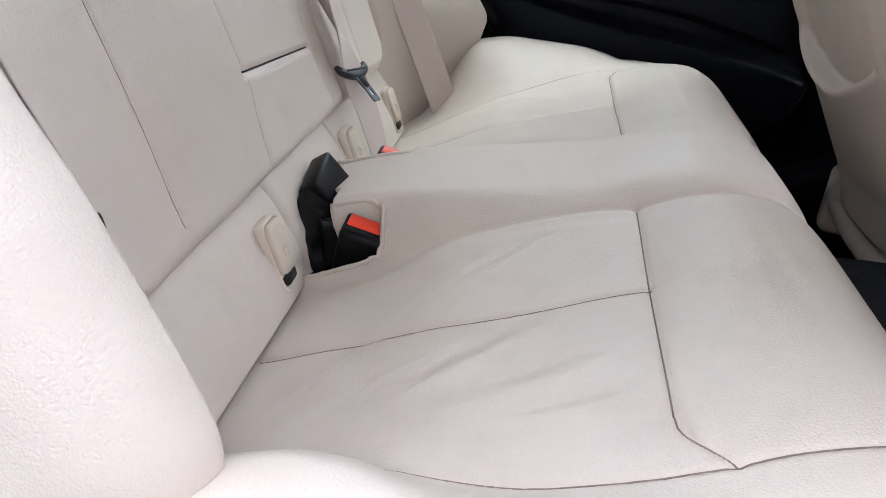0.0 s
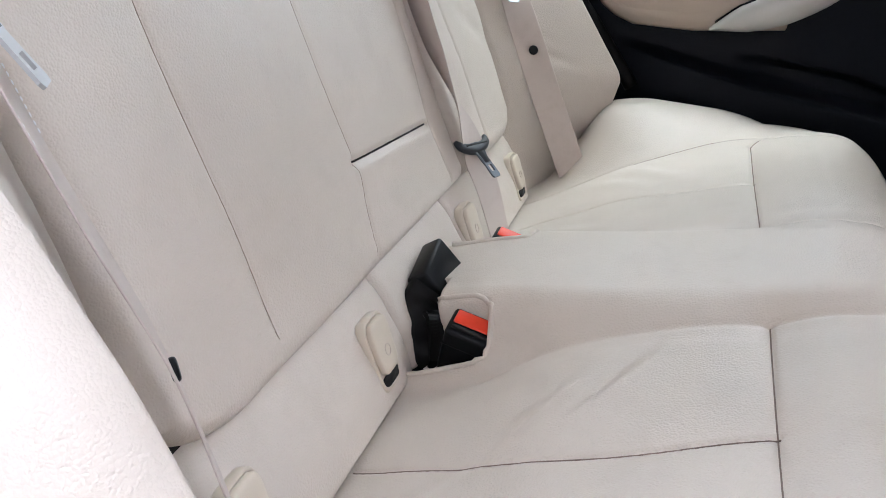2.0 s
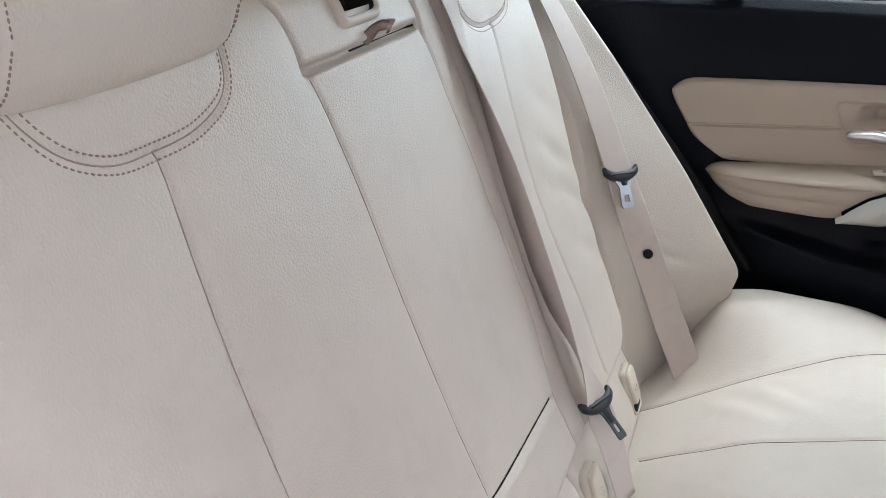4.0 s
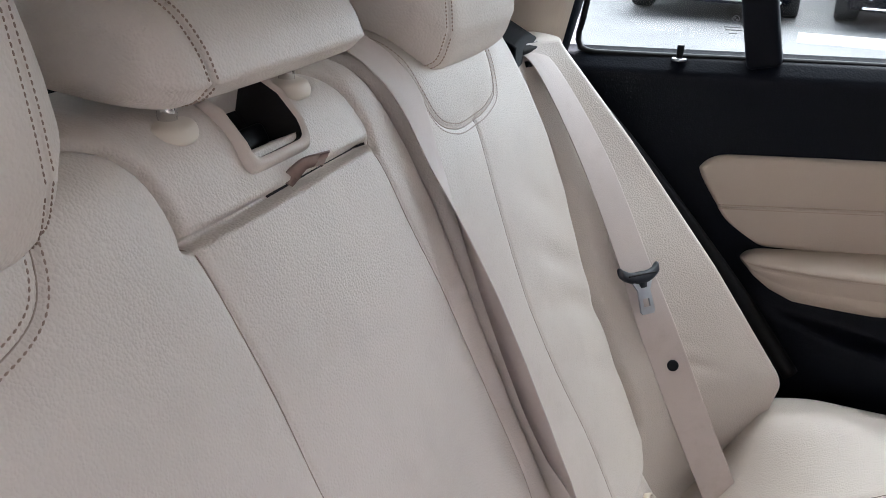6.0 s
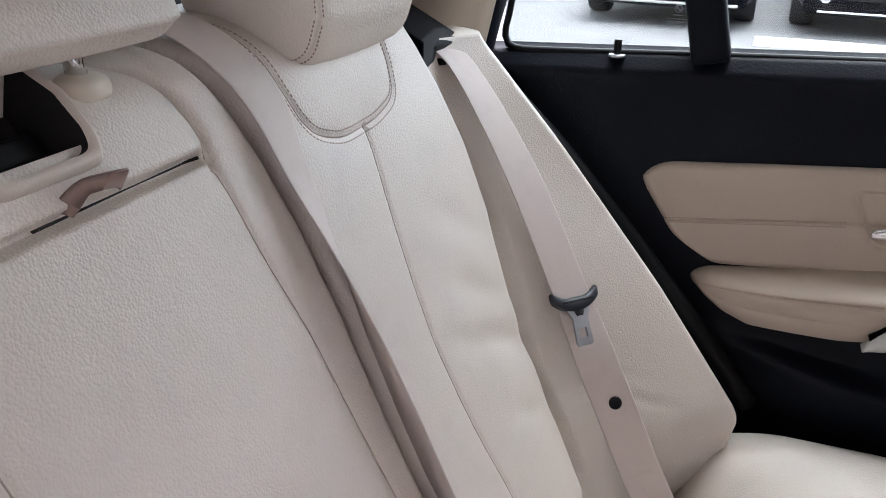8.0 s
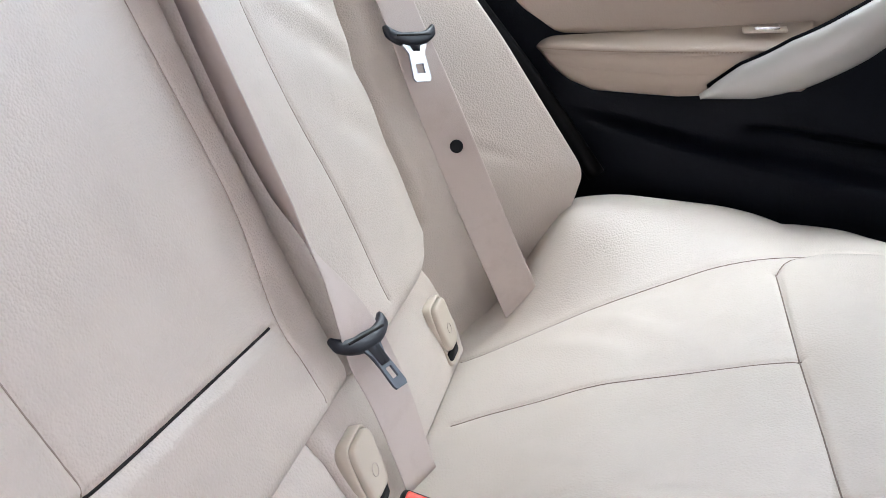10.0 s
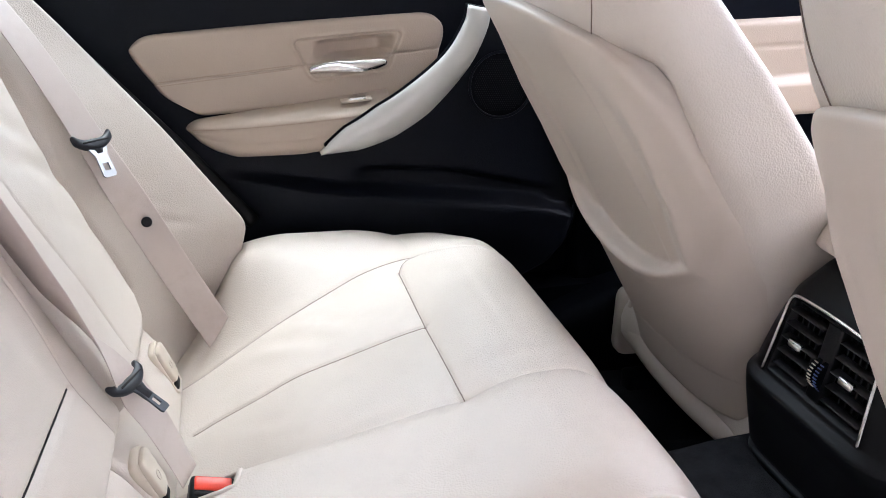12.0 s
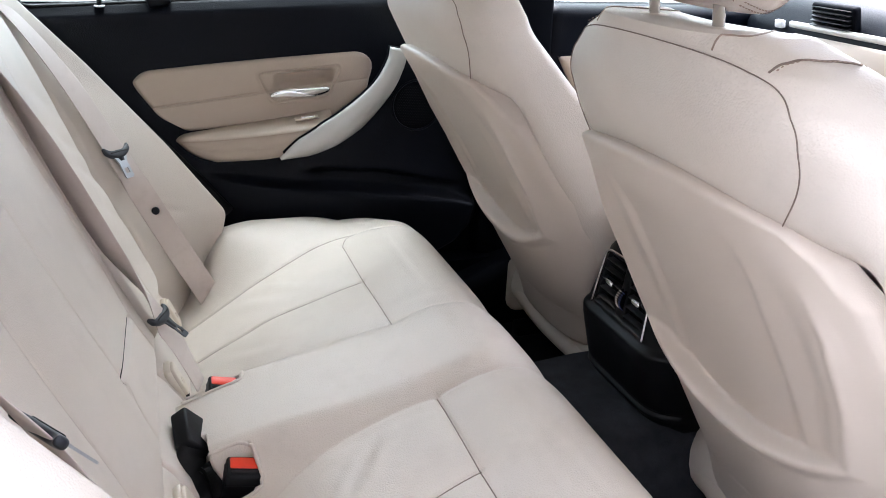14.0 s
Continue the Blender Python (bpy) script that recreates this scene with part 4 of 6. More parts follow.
# ---- child seat anchor covers ----


def anchor_cover(y, dz0, tilt=0.0):
    t = thing("anchor_cover", "ivory plastic child seat anchor cover with a dark slot", "anchor cover", "child seat anchor covers", at=(-0.038, y, 0.465))
    nrm = Vector((1.0, 0.0, 0.44)).normalized()
    up = Vector((-0.44, 0, 1.0)).normalized()
    base = Vector((-0.031 - 0.4 * dz0, y, 0.460 + dz0)) - nrm * 0.0055
    right = Vector((0, 1, 0))

    def loop(hw, hh, out, n=40, dz=0.0):
        ring = []
        for a in np.linspace(0, 2 * np.pi, n, endpoint=False):
            c, s_ = math.cos(a), math.sin(a)
            p = 0.36 if s_ > 0 else 0.62
            u, v = math.copysign(abs(c) ** 0.36, c) * hw * (1.0 if s_ > 0 else 0.94), math.copysign(abs(s_) ** p, s_) * hh + dz
            ring.append(tuple(base + right * (u + tilt * v) + up * v + nrm * out))
        return ring

    part("rim", loft_mesh("rim", [loop(0.0240, 0.037, -0.010), loop(0.0240, 0.037, 0.0022), loop(0.0226, 0.0355, 0.0036), loop(0.0212, 0.0342, 0.0030), loop(0.0206, 0.0335, 0.0005)], COVER, caps=True), t)
    part("flap", loft_mesh("flap", [loop(0.0200, 0.0265, -0.002, dz=0.0072), loop(0.0200, 0.0265, 0.0068, dz=0.0072), loop(0.0190, 0.0255, 0.0082, dz=0.0072), loop(0.0150, 0.0215, 0.0086, dz=0.0072)], COVER), t)
    part("slot", loft_mesh("slot", [loop(0.0165, 0.0052, 0.0, dz=-0.0262), loop(0.0165, 0.0052, 0.0040, dz=-0.0262)], VOID), t, "dark anchor slot")
    rg = []
    for q in np.linspace(0, 2 * np.pi, 30, endpoint=False):
        cc = base + right * (0.0055 * math.cos(q)) + up * (0.002 + 0.0055 * math.sin(q)) + nrm * 0.0088
        rg.append(tuple(cc))
    part("emblem", tube_mesh("emblem", rg + [rg[0]], 0.0005, SHELL, 6, count=60), t, "faint round emblem")
    return t


for yy, dz in ((-0.434, 0), (-0.179, 0), (0.155, 0), (0.416, -0.006)):
    anchor_cover(yy, dz)

# ---- belts and buckles ----


def tongue(at, fwd, across, parent, plate=None):
    """Belt tongue: a black moulded bar across the strap and a steel plate with a slot. fwd: the way the plate points."""
    f = Vector(fwd).normalized()
    a = Vector(across)
    a = (a - f * a.dot(f)).normalized()
    n = a.cross(f).normalized()
    if n.x < 0:
        a, n = -a, -n
    M = Matrix((( *[a[i] for i in range(3)],), (*[f[i] for i in range(3)],), (*[n[i] for i in range(3)],))).transposed().to_4x4()
    M.translation = Vector(at) + n * 0.001
    rings = []
    for q in np.linspace(-1, 1, 32):
        e_ = 1 if abs(q) < 0.96 else 0.6
        hl = (0.0068 + 0.0016 * math.exp(-(q / 0.35) ** 2)) * e_
        th = 0.0055 * (1 - 0.25 * abs(q) ** 3) * e_
        yc = 0.003 - 0.012 * abs(q) ** 2.6
        rings.append([tuple(M @ Vector((0.034 * q, yc + hl * math.copysign(abs(math.sin(b)) ** 0.7, math.sin(b)), 0.003 + th * math.copysign(abs(math.cos(b)) ** 0.7, math.cos(b))))) for b in np.linspace(0, 2 * np.pi, 18, endpoint=False)])
    h = part("tongue_grip", loft_mesh("tongue_grip", rings, GRIP), parent, "dark grey plastic grip")
    part("belt_slot", box_mesh("belt_slot", (0.046, 0.0022, 0.002), VOID, 0.0005, 1, m=M @ Matrix.Translation((0, -0.001, 0.0080))), parent, "dark belt slot")
    neck = [[tuple(M @ Vector((sx * w_, yy, 0.0040 + sz_ * 0.0030))) for sx, sz_ in ((-1, -0.6), (-0.8, 1), (0.8, 1), (1, -0.6))] for yy, w_ in (((0.006, 0.009), (0.012, 0.0075), (0.027, 0.0062)) if plate else ((0.006, 0.009), (0.012, 0.0075), (0.016, 0.005)))]
    part("tongue_neck", loft_mesh("tongue_neck", neck, GRIP), parent)
    bm = bmesh.new()
    slim = 0.68 if plate else 1.0
    outer = [(-0.0165, 0.0085), (-0.0105, 0.019), (-0.012, 0.046), (-0.0095, 0.0495), (0.0095, 0.0495), (0.012, 0.046), (0.0105, 0.019), (0.0165, 0.0085)]
    outer = [(slim * x, y) for x, y in outer]
    inner = [(-0.0055 * slim, 0.0405), (-0.0055 * slim, 0.0300), (0.0055 * slim, 0.0300), (0.0055 * slim, 0.0405)]
    vo = {}
    for zz in (0.0035, 0.0058):
        vo[zz] = ([bm.verts.new(M @ Vector((x, y, zz))) for x, y in outer], [bm.verts.new(M @ Vector((x, y, zz))) for x, y in inner])
    for zz in vo:
        o, i = vo[zz]
        for q in ((o[0], o[1], i[1], i[2], o[6], o[7]), (o[1], o[2], i[0], i[1]), (o[2], o[3], o[4], o[5], i[3], i[0]), (o[5], o[6], i[2], i[3])):
            bm.faces.new(q)
    for k in (0, 1):
        lo, hi = vo[0.0035][k], vo[0.0058][k]
        for i in range(len(lo)):
            j = (i + 1) % len(lo)
            bm.faces.new((lo[i], lo[j], hi[j], hi[i]))
    bmesh.ops.recalc_face_normals(bm, faces=bm.faces)
    me = bpy.data.meshes.new("tongue_plate")
    bm.to_mesh(me)
    bm.free()
    me.materials.append(plate or STEEL)
    part("tongue_plate", me, parent, "steel belt tongue")
    return h


def belt(label, line, across, at, fwd, tacross, button=None, width=0.047, plate=None):
    t = thing("seat_belt", label, "seat belt", "rear seat belts", at=line[-1])
    part("webbing", ribbon_mesh("webbing", line, across, width, 0.0014, WEB, 90), t)
    tongue(at, fwd, tacross, t, plate)
    if button:
        p, n = Vector(button[0]), Vector(button[1]).normalized()
        m = Matrix.Translation(p) @ n.to_track_quat("Z", "Y").to_matrix().to_4x4()
        part("stop_button", disc_mesh("stop_button", 0.0075, 0.005, BLACK, 24, 0.002, m), t, "black round stop button")
    return t


FARLINE = [(-0.315, 0.560, 0.998), (-0.281, 0.554, 1.002), (-0.243, 0.546, 0.968), (-0.176, 0.534, 0.870), (-0.112, 0.524, 0.748), (-0.080, 0.517, 0.685), (-0.052, 0.514, 0.629), (-0.012, 0.512, 0.548), (0.027, 0.513, 0.472), (0.078, 0.517, 0.365)]
FARW = [(0.2, 1, 0), (0.2, 1, 0), (0.4, 1, -0.1), (0.8, 1, -0.2), (0.86, 0.9, -0.1), (0.93, 0.5, 0.1), (0.93, 0.28, 0.25), (0.85, 0.28, 0.4), (0.72, 0.30, 0.58), (0.70, 0.30, 0.58)]
belt("beige seat belt with dark grey tongue and round stop button", FARLINE, FARW, (-0.109, 0.521, 0.741), (0.018, -0.016, -0.044), (0.055, 0.065, -0.016), ((-0.0485, 0.5095, 0.631), (0.33, -0.85, 0.36)))
NEARLINE = [(-0.315, -0.560, 1.000), (-0.283, -0.554, 1.000), (-0.252, -0.548, 0.968), (-0.195, -0.535, 0.890), (-0.153, -0.521, 0.820), (-0.125, -0.516, 0.765), (-0.097, -0.505, 0.700), (-0.060, -0.492, 0.620), (-0.030, -0.486, 0.540), (0.005, -0.485, 0.450)]
NEARW = [(-0.2, 1, 0), (-0.2, 1, 0), (-0.4, 1, 0.1), (-0.8, 1, 0.2), (-0.9, 1, 0.2), (-1.0, 1, 0.2), (-1.0, 1, 0.2), (-1.1, 1, 0.25), (-1.0, 1, 0.3), (-1.0, 1, 0.3)]
near_belt = belt("beige seat belt with white edge stitching and black tongue", NEARLINE, NEARW, (-0.144, -0.519, 0.803), (0.026, 0.014, -0.038), (-0.67, 0.74, 0.14), ((-0.055, -0.490, 0.610), (1.0, 0.8, 0.3)))
MIDLINE, MIDW = [(-0.400, 0.114, 1.079), (-0.345, 0.120, 1.083), (-0.305, 0.136, 1.070)], [(0, 1, 0)] * 3
for z_, y_, h_, a_ in ((1.03, 0.150, 0.008, 0), (0.97, 0.157, 0.009, -14), (0.91, 0.160, 0.012, -32), (0.85, 0.162, 0.014, -45), (0.79, 0.165, 0.015, -50), (0.73, 0.169, 0.016, -50), (0.67, 0.175, 0.018, -44), (0.61, 0.185, 0.022, -22), (0.575, 0.193, 0.024, 2)):
    MIDLINE.append((-0.1 - (z_ - 0.6) * 0.41 + 0.925 * h_, y_, z_ + 0.38 * h_))
    MIDW.append((0.925 * math.sin(radians(a_)), math.cos(radians(a_)), 0.38 * math.sin(radians(a_))))
MIDLINE += [(-0.050, 0.202, 0.540), (-0.030, 0.203, 0.500), (-0.008, 0.201, 0.445), (0.0, 0.199, 0.425)]
MIDW += [(0.45, 0.9, 0.05), (0.35, 0.9, 0.1), (0.2, 0.95, 0.2), (0.2, 0.95, 0.2)]
belt("beige middle seat belt running down the backrest gap", MIDLINE, MIDW, (-0.056, 0.199, 0.553), (0.040, -0.016, -0.034), (0.019, 0.050, -0.003), plate=DARKSTEEL)


def buckle(label, at, m, parent_at, red_up=True, flip=False):
    """A belt buckle: body, red push button, fine moulding lines."""
    t = thing("belt_buckle", label, "belt buckle", "rear belt buckles", at=parent_at)
    b = part("body", box_mesh("body", (0.046, 0.036, 0.078), BLACK, 0.005, 3, m=m), t)
    part("button", box_mesh("button", (0.038, 0.018, 0.012), RED, 0.002, 2, m=m @ Matrix.Translation((0, 0.0055, 0.0345))), t, "red push button")
    part("slot", box_mesh("slot", (0.036, 0.005, 0.006), VOID, 0.001, 1, m=m @ Matrix.Translation((0, -0.0085, 0.0375))), t)
    part("moulding", box_mesh("moulding", (0.0465, 0.0365, 0.0012), BLACK, 0.0, 1, m=m @ Matrix.Translation((0, 0, 0.020))), t)
    return t


def basis(xa, za, at):
    x, z = Vector(xa).normalized(), Vector(za).normalized()
    y = z.cross(x).normalized()
    x = y.cross(z)
    M = Matrix((x, y, z)).transposed().to_4x4()
    M.translation = Vector(at)
    return M


# two buckles for the right and middle seat, one for the left seat
buckle("black belt buckle with red button between cushion and backrest", None, basis((0.95, 0.02, -0.28), (0.16, -0.34, 0.92), (0.030, -0.105, 0.437)), (0.026, -0.112, 0.42))
t_b = thing("belt_buckle", "black belt buckle on a bent black strap, tipped sideways", "belt buckle", "rear belt buckles", at=(-0.01, -0.06, 0.45))
mb = basis((0.614, 0.254, -0.747), (-0.042, 0.956, 0.291), (-0.0278, -0.0333, 0.4799))
part("body", box_mesh("body", (0.046, 0.027, 0.064), BLACK, 0.004, 3, m=mb), t_b)
boot = spline([(-0.027, -0.058, 0.474), (-0.030, -0.072, 0.463), (-0.024, -0.086, 0.447), (-0.012, -0.096, 0.428), (0.000, -0.102, 0.398)], 46)
rings = []
for i_, p_ in enumerate(boot):
    d_ = boot[min(i_ + 1, 45)] - boot[max(i_ - 1, 0)]
    d_ /= np.linalg.norm(d_)
    a_ = np.array([0.82, 0.22, -0.45])
    a_ -= d_ * (a_ @ d_)
    a_ /= np.linalg.norm(a_)
    b_ = np.cross(d_, a_)
    q_ = i_ / 45
    w_ = 0.0205 + 0.0012 * math.sin(9 * q_) + 0.0008 * math.sin(41 * q_)
    t_ = 0.0085 - 0.002 * q_ + 0.0013 * math.sin(26 * q_ + 1)
    rings.append([p_ + a_ * w_ * math.copysign(abs(math.cos(v)) ** 0.6, math.cos(v)) + b_ * (t_ * math.copysign(abs(math.sin(v)) ** 0.8, math.sin(v)) + 0.0016 * math.sin(3 * v + 11 * q_)) for v in np.linspace(0, 2 * np.pi, 24, endpoint=False)])
part("boot", loft_mesh("boot", rings, RUBBER), t_b, "crumpled black rubber boot")
part("strap", ribbon_mesh("strap", [(-0.012, -0.080, 0.458), (-0.002, -0.088, 0.452), (0.006, -0.096, 0.438), (0.010, -0.104, 0.41)], [(0.9, 0.2, -0.4), (0.9, 0.2, -0.3)], 0.036, 0.008, RUBBER, 20), t_b)
buckle("black belt buckle with red button low in the cushion", None, basis((0.97, 0.0, -0.23), (0.2, -0.22, 0.95), (0.022, 0.095, 0.4495)), (0.018, 0.100, 0.42))

Pn = spline(NEARLINE, 90)
An = np.stack([np.interp(np.linspace(0, 9, 90), np.arange(10), np.array(NEARW)[:, k]) for k in range(3)], 1)
for u_ in (-0.0205, 0.0205):
    rows_ = []
    for p, a, d in zip(Pn, An, np.gradient(Pn, axis=0)):
        d = d / np.linalg.norm(d)
        a = a - d * (a @ d)
        a /= np.linalg.norm(a)
        nn = np.cross(a, d)
        rows_.append(p + a * u_ + nn * (0.0009 if nn[0] > 0 else -0.0009))
    stitch_rows("edge_stitching", rows_[8:48], (0.9, 0.1, 0.4), near_belt, pitch=0.0045, mat=WHITE, r=0.0006)

# ---- left rear door ----
DOOR_Z = [0.33, 0.42, 0.55, 0.66, 0.80, 0.88, 0.935, 0.970, 0.985, 0.990]
DOOR_Y = [0.745, 0.735, 0.730, 0.742, 0.745, 0.742, 0.735, 0.728, 0.735, 0.760]


def door_y(z):
    return np.interp(z, DOOR_Z, DOOR_Y)


def rear_door():
    t = thing("door_1", "closed rear car door, black with beige leather insert and armrest", "car door", kind="structure", at=(0.2, 0.74, 0.4))
    # black base panel; its front edge curves round the wheel of the sill
    nz, nx = 120, 120
    zz = np.linspace(0.345, 0.990, nz)
    front = np.interp(zz, [0.33, 0.38, 0.40, 0.42, 0.445, 0.48, 0.53, 0.70, 1.01], [0.36, 0.44, 0.51, 0.585, 0.632, 0.662, 0.676, 0.700, 0.690])
    u = np.linspace(0, 1, nx)
    X = -0.31 + (front[:, None] + 0.31) * u[None, :]
    Z = np.repeat(zz[:, None], nx, 1)
    Y = np.repeat(np.interp(zz, np.array(DOOR_Z), np.array(DOOR_Y))[:, None], nx, 1)
    k = np.ones(7) / 7
    Y = np.apply_along_axis(lambda c: np.convolve(np.pad(c, 3, "edge"), k, "valid"), 0, Y)
    Y = Y + edge_round(front[:, None] - X, 0.02)
    # lower shelf swelling inwards with a pocket above it
    top = np.interp(X, [-0.3, 0.0, 0.17, 0.34, 0.61, 0.70], [0.66, 0.650, 0.622, 0.596, 0.565, 0.54])
    Y -= 0.028 * sm(top - Z, 0.0, 0.02) * sm(X, 0.0, 0.2)
    ptop = np.interp(X, [0.25, 0.31, 0.45, 0.62], [0.628, 0.632, 0.622, 0.585])
    Y += 0.014 * sm(ptop - Z, 0.0, 0.008) * sm(Z - top, -0.004, 0.006) * sm(X, 0.25, 0.33) * (1 - sm(X, 0.60, 0.64))
    Y += 0.026 * sm(0.085 - np.abs(X - 0.285), 0, 0.01) * sm(0.03 - np.abs(Z - 0.838), 0, 0.008)
    Z = Z + 0.05 * (X - 0.06) * sm(Z, 0.88, 0.98)
    part("panel", sheet_mesh("panel", np.stack([X, Y, Z], 2), (0, 0.06, 0), DOORBLACK, flip=False), t)

    # beige insert
    n, m = 260, 110
    v = np.linspace(0, 1, m)[None, :]
    uu = np.linspace(0, 1, n)[:, None]
    xl, xr = -0.004 + (-0.090 + 0.004) * v ** 1.0, 0.400 + 0.035 * v
    Xi = xl * (1 - uu) + xr * uu
    zb, zt = 0.722 + 0.03 * uu, 0.847 + 0.044 * uu + 0.003 * np.sin(np.pi * uu)
    Zi = zb * (1 - v) + zt * v
    # rounded corners
    cu, cv = np.minimum(uu, 1 - uu) * 0.45, np.minimum(v, 1 - v) * 0.13
    r = 0.05
    pull = (np.clip(r - cu, 0, r) * np.clip(r - cv, 0, r) / r ** 2) ** 2 * r * 0.36
    Xi = Xi + pull * np.where(uu < 0.5, 1, -1)
    Zi = Zi + pull * np.where(v < 0.5, 1, -1)
    hi = 0.010 - edge_round(np.minimum(cu, cv), 0.010)
    sl = 0.7765 + (Xi + 0.034) * 0.120
    hi = hi - 0.0022 * np.exp(-((Zi - sl) / 0.0018) ** 2) - 0.002 * np.exp(-((Zi - sl) / 0.012) ** 2)
    # recess round the handle
    corners = [(0.177, 0.8435), (0.352, 0.860), (0.329, 0.797), (0.2076, 0.782)]
    dd = np.full(Xi.shape, -1.0)
    for (xa, za), (xb, zb_) in zip(corners, corners[1:] + corners[:1]):
        L_ = math.hypot(xb - xa, zb_ - za)
        side_ = ((Zi - za) * (xb - xa) - (Xi - xa) * (zb_ - za)) / L_ + 0.010
        dd = np.maximum(dd, 0) ** 2 + np.maximum(side_, 0) ** 2
        dd = np.where(dd > 0, np.sqrt(dd), -1.0)
    dd = dd - 0.010
    hi = hi + 0.002 * np.exp(-((dd - 0.003) / 0.003) ** 2) - 0.0028 * np.exp(-(dd / 0.0015) ** 2)
    deep = sm(Zi - 0.806 - 0.1 * (Xi - 0.2), 0.0, 0.012) * sm(Xi, 0.205, 0.245) * (1 - sm(Xi, 0.315, 0.345)) * sm(0.851 - Zi + 0.09 * (Xi - 0.26), 0, 0.012)
    hi = hi - 0.030 * deep
    Yi = door_y(Zi) - hi
    part("insert", sheet_mesh("insert", np.stack([Xi, Yi, Zi], 2), (0, 0.02, 0), TAN, flip=True), t, "beige leather door insert")

    xs = np.linspace(-0.040, 0.180, 40)
    for off in (-0.003, 0.003):
        zz_ = 0.7765 + (xs + 0.034) * 0.120 + off
        stitch_rows("insert_stitching", np.stack([xs, door_y(zz_) - 0.0088, zz_], 1), (0, -1, 0), t, pitch=0.0042, r=0.0006)
    # armrest: swelling pad, flat on top, seam along its front
    n = 90
    rings = []
    for q in np.linspace(0, 1, n):
        x = 0.004 + 0.325 * q
        p = 0.004 + 0.056 * math.sin(math.pi * min(1, 0.03 + 0.78 * q)) ** 0.45
        tb = 0.719 + 0.046 * q
        sf = 0.711 + 0.028 * q
        bz = float(np.interp(q, [0, 0.03, 0.06, 0.14, 0.24, 0.56, 1], [0.703, 0.695, 0.687, 0.672, 0.662, 0.665, 0.684]))
        cz = bz + 0.55 * (sf - bz)
        ring = [(x, 0.752, tb - 0.004), (x, 0.735, tb), (x, 0.730 - p * 0.45, (tb + sf) / 2 + 0.005), (x, 0.730 - p * 0.85, sf + 0.006), (x, 0.730 - p, sf + 0.002), (x, 0.7305 - p, sf - 0.001),
                (x, 0.734 - p, sf - 0.004), (x, 0.7315 - p, sf - 0.007), (x, 0.7320 - p, cz + 0.002), (x, 0.7350 - p, cz), (x, 0.7335 - p, cz - 0.002), (x, 0.735 - 0.88 * p, bz + 0.008), (x, 0.740 - 0.5 * p, bz), (x, 0.755, bz + 0.002)]
        k_ = math.sqrt(max(0.02, 1 - (1 - min(1, q / 0.08)) ** 2))
        ring = [(a_, 0.735 + (b_ - 0.735) * k_, 0.706 + (c_ - 0.706) * k_) for a_, b_, c_ in ring]
        rings.append(ring)
    a = part("armrest", loft_mesh("armrest", rings, TAN), t, "padded beige armrest with a sewn front edge")
    row = np.array([[r_[5][0], r_[5][1] - 0.0006, r_[5][2]] for r_ in rings[2:70]])
    ring_stitches("stitching", row, a, 0.0042, 0.0006)

    # pull handle: a bowed satin band
    n = 60
    cl = spline([(0.2095, 0.677), (0.250, 0.696), (0.300, 0.719), (0.362, 0.758), (0.425, 0.8165), (0.459, 0.872), (0.466, 0.9035)], n)
    tg = np.gradient(cl, axis=0)
    tg /= np.linalg.norm(tg, axis=1)[:, None]
    rings = []
    for i, q in enumerate(np.linspace(0, 1, n)):
        w = 0.5 * np.interp(q, [0, 0.05, 0.15, 0.32, 0.5, 0.7, 1], [0.004, 0.018, 0.042, 0.057, 0.056, 0.046, 0.038])
        nx_, nz_ = -tg[i, 1], tg[i, 0]
        yc = 0.728 - np.interp(q, [0, 0.2, 0.5, 0.8, 1], [0.060, 0.066, 0.068, 0.060, 0.048])
        ring = []
        for b in np.linspace(0, 2 * np.pi, 24, endpoint=False):
            cw, ch = math.cos(b), math.sin(b)
            ring.append((cl[i, 0] + nx_ * w * cw, yc + 0.010 * ch - 0.004 * (1 - cw * cw), cl[i, 1] + nz_ * w * cw))
        rings.append(ring)
    part("pull_handle", loft_mesh("pull_handle", rings, SILVER), t, "satin silver curved pull handle")
    # black copy set behind the handle to draw its shadow line
    part("handle_backing", loft_mesh("handle_backing", [[(x - 0.002, y + 0.008, z + 0.0015) for x, y, z in rg] for rg in rings[2:]], LOWBLACK), t, "black skin drawn for the shadow gap behind the pull handle")

    # opening lever
    n = 40
    rings = []
    for q in np.linspace(0, 1, n):
        x = 0.200 + 0.124 * q
        zc = 0.8005 + 0.0115 * q + 0.0014 * math.sin(2 * math.pi * q)
        hw = 0.0025 + 0.0080 * math.sin(math.pi * min(1, max(0.0, q * 0.96 + 0.02))) ** 0.45 * (1 - 0.18 * math.exp(-((q - 0.5) / 0.12) ** 2))
        tw = 0.35 * math.sin(2 * math.pi * q)
        ring = []
        for b in np.linspace(0, 2 * np.pi, 18, endpoint=False):
            cy, cz = 0.005 * math.cos(b), hw * math.sin(b)
            ring.append((x, 0.716 - 0.006 * math.sin(math.pi * q) + cy * math.cos(tw) - cz * math.sin(tw) * 0.6, zc + cz * math.cos(tw * 0.4)))
        rings.append(ring)
    part("door_handle", loft_mesh("door_handle", rings, CHROME), t, "chrome door lever")
    # window switch
    part("window_switch", box_mesh("window_switch", (0.050, 0.016, 0.004), COVER, 0.0015, 2, m=pose(0.272, 0.700, 0.755, 8, -6, 0)), t, "beige switch plate")
    part("switch_key", box_mesh("switch_key", (0.028, 0.007, 0.005), CHROME, 0.001, 2, m=pose(0.274, 0.697, 0.757, 8, -6, 0)), t, "chrome edged window switch")
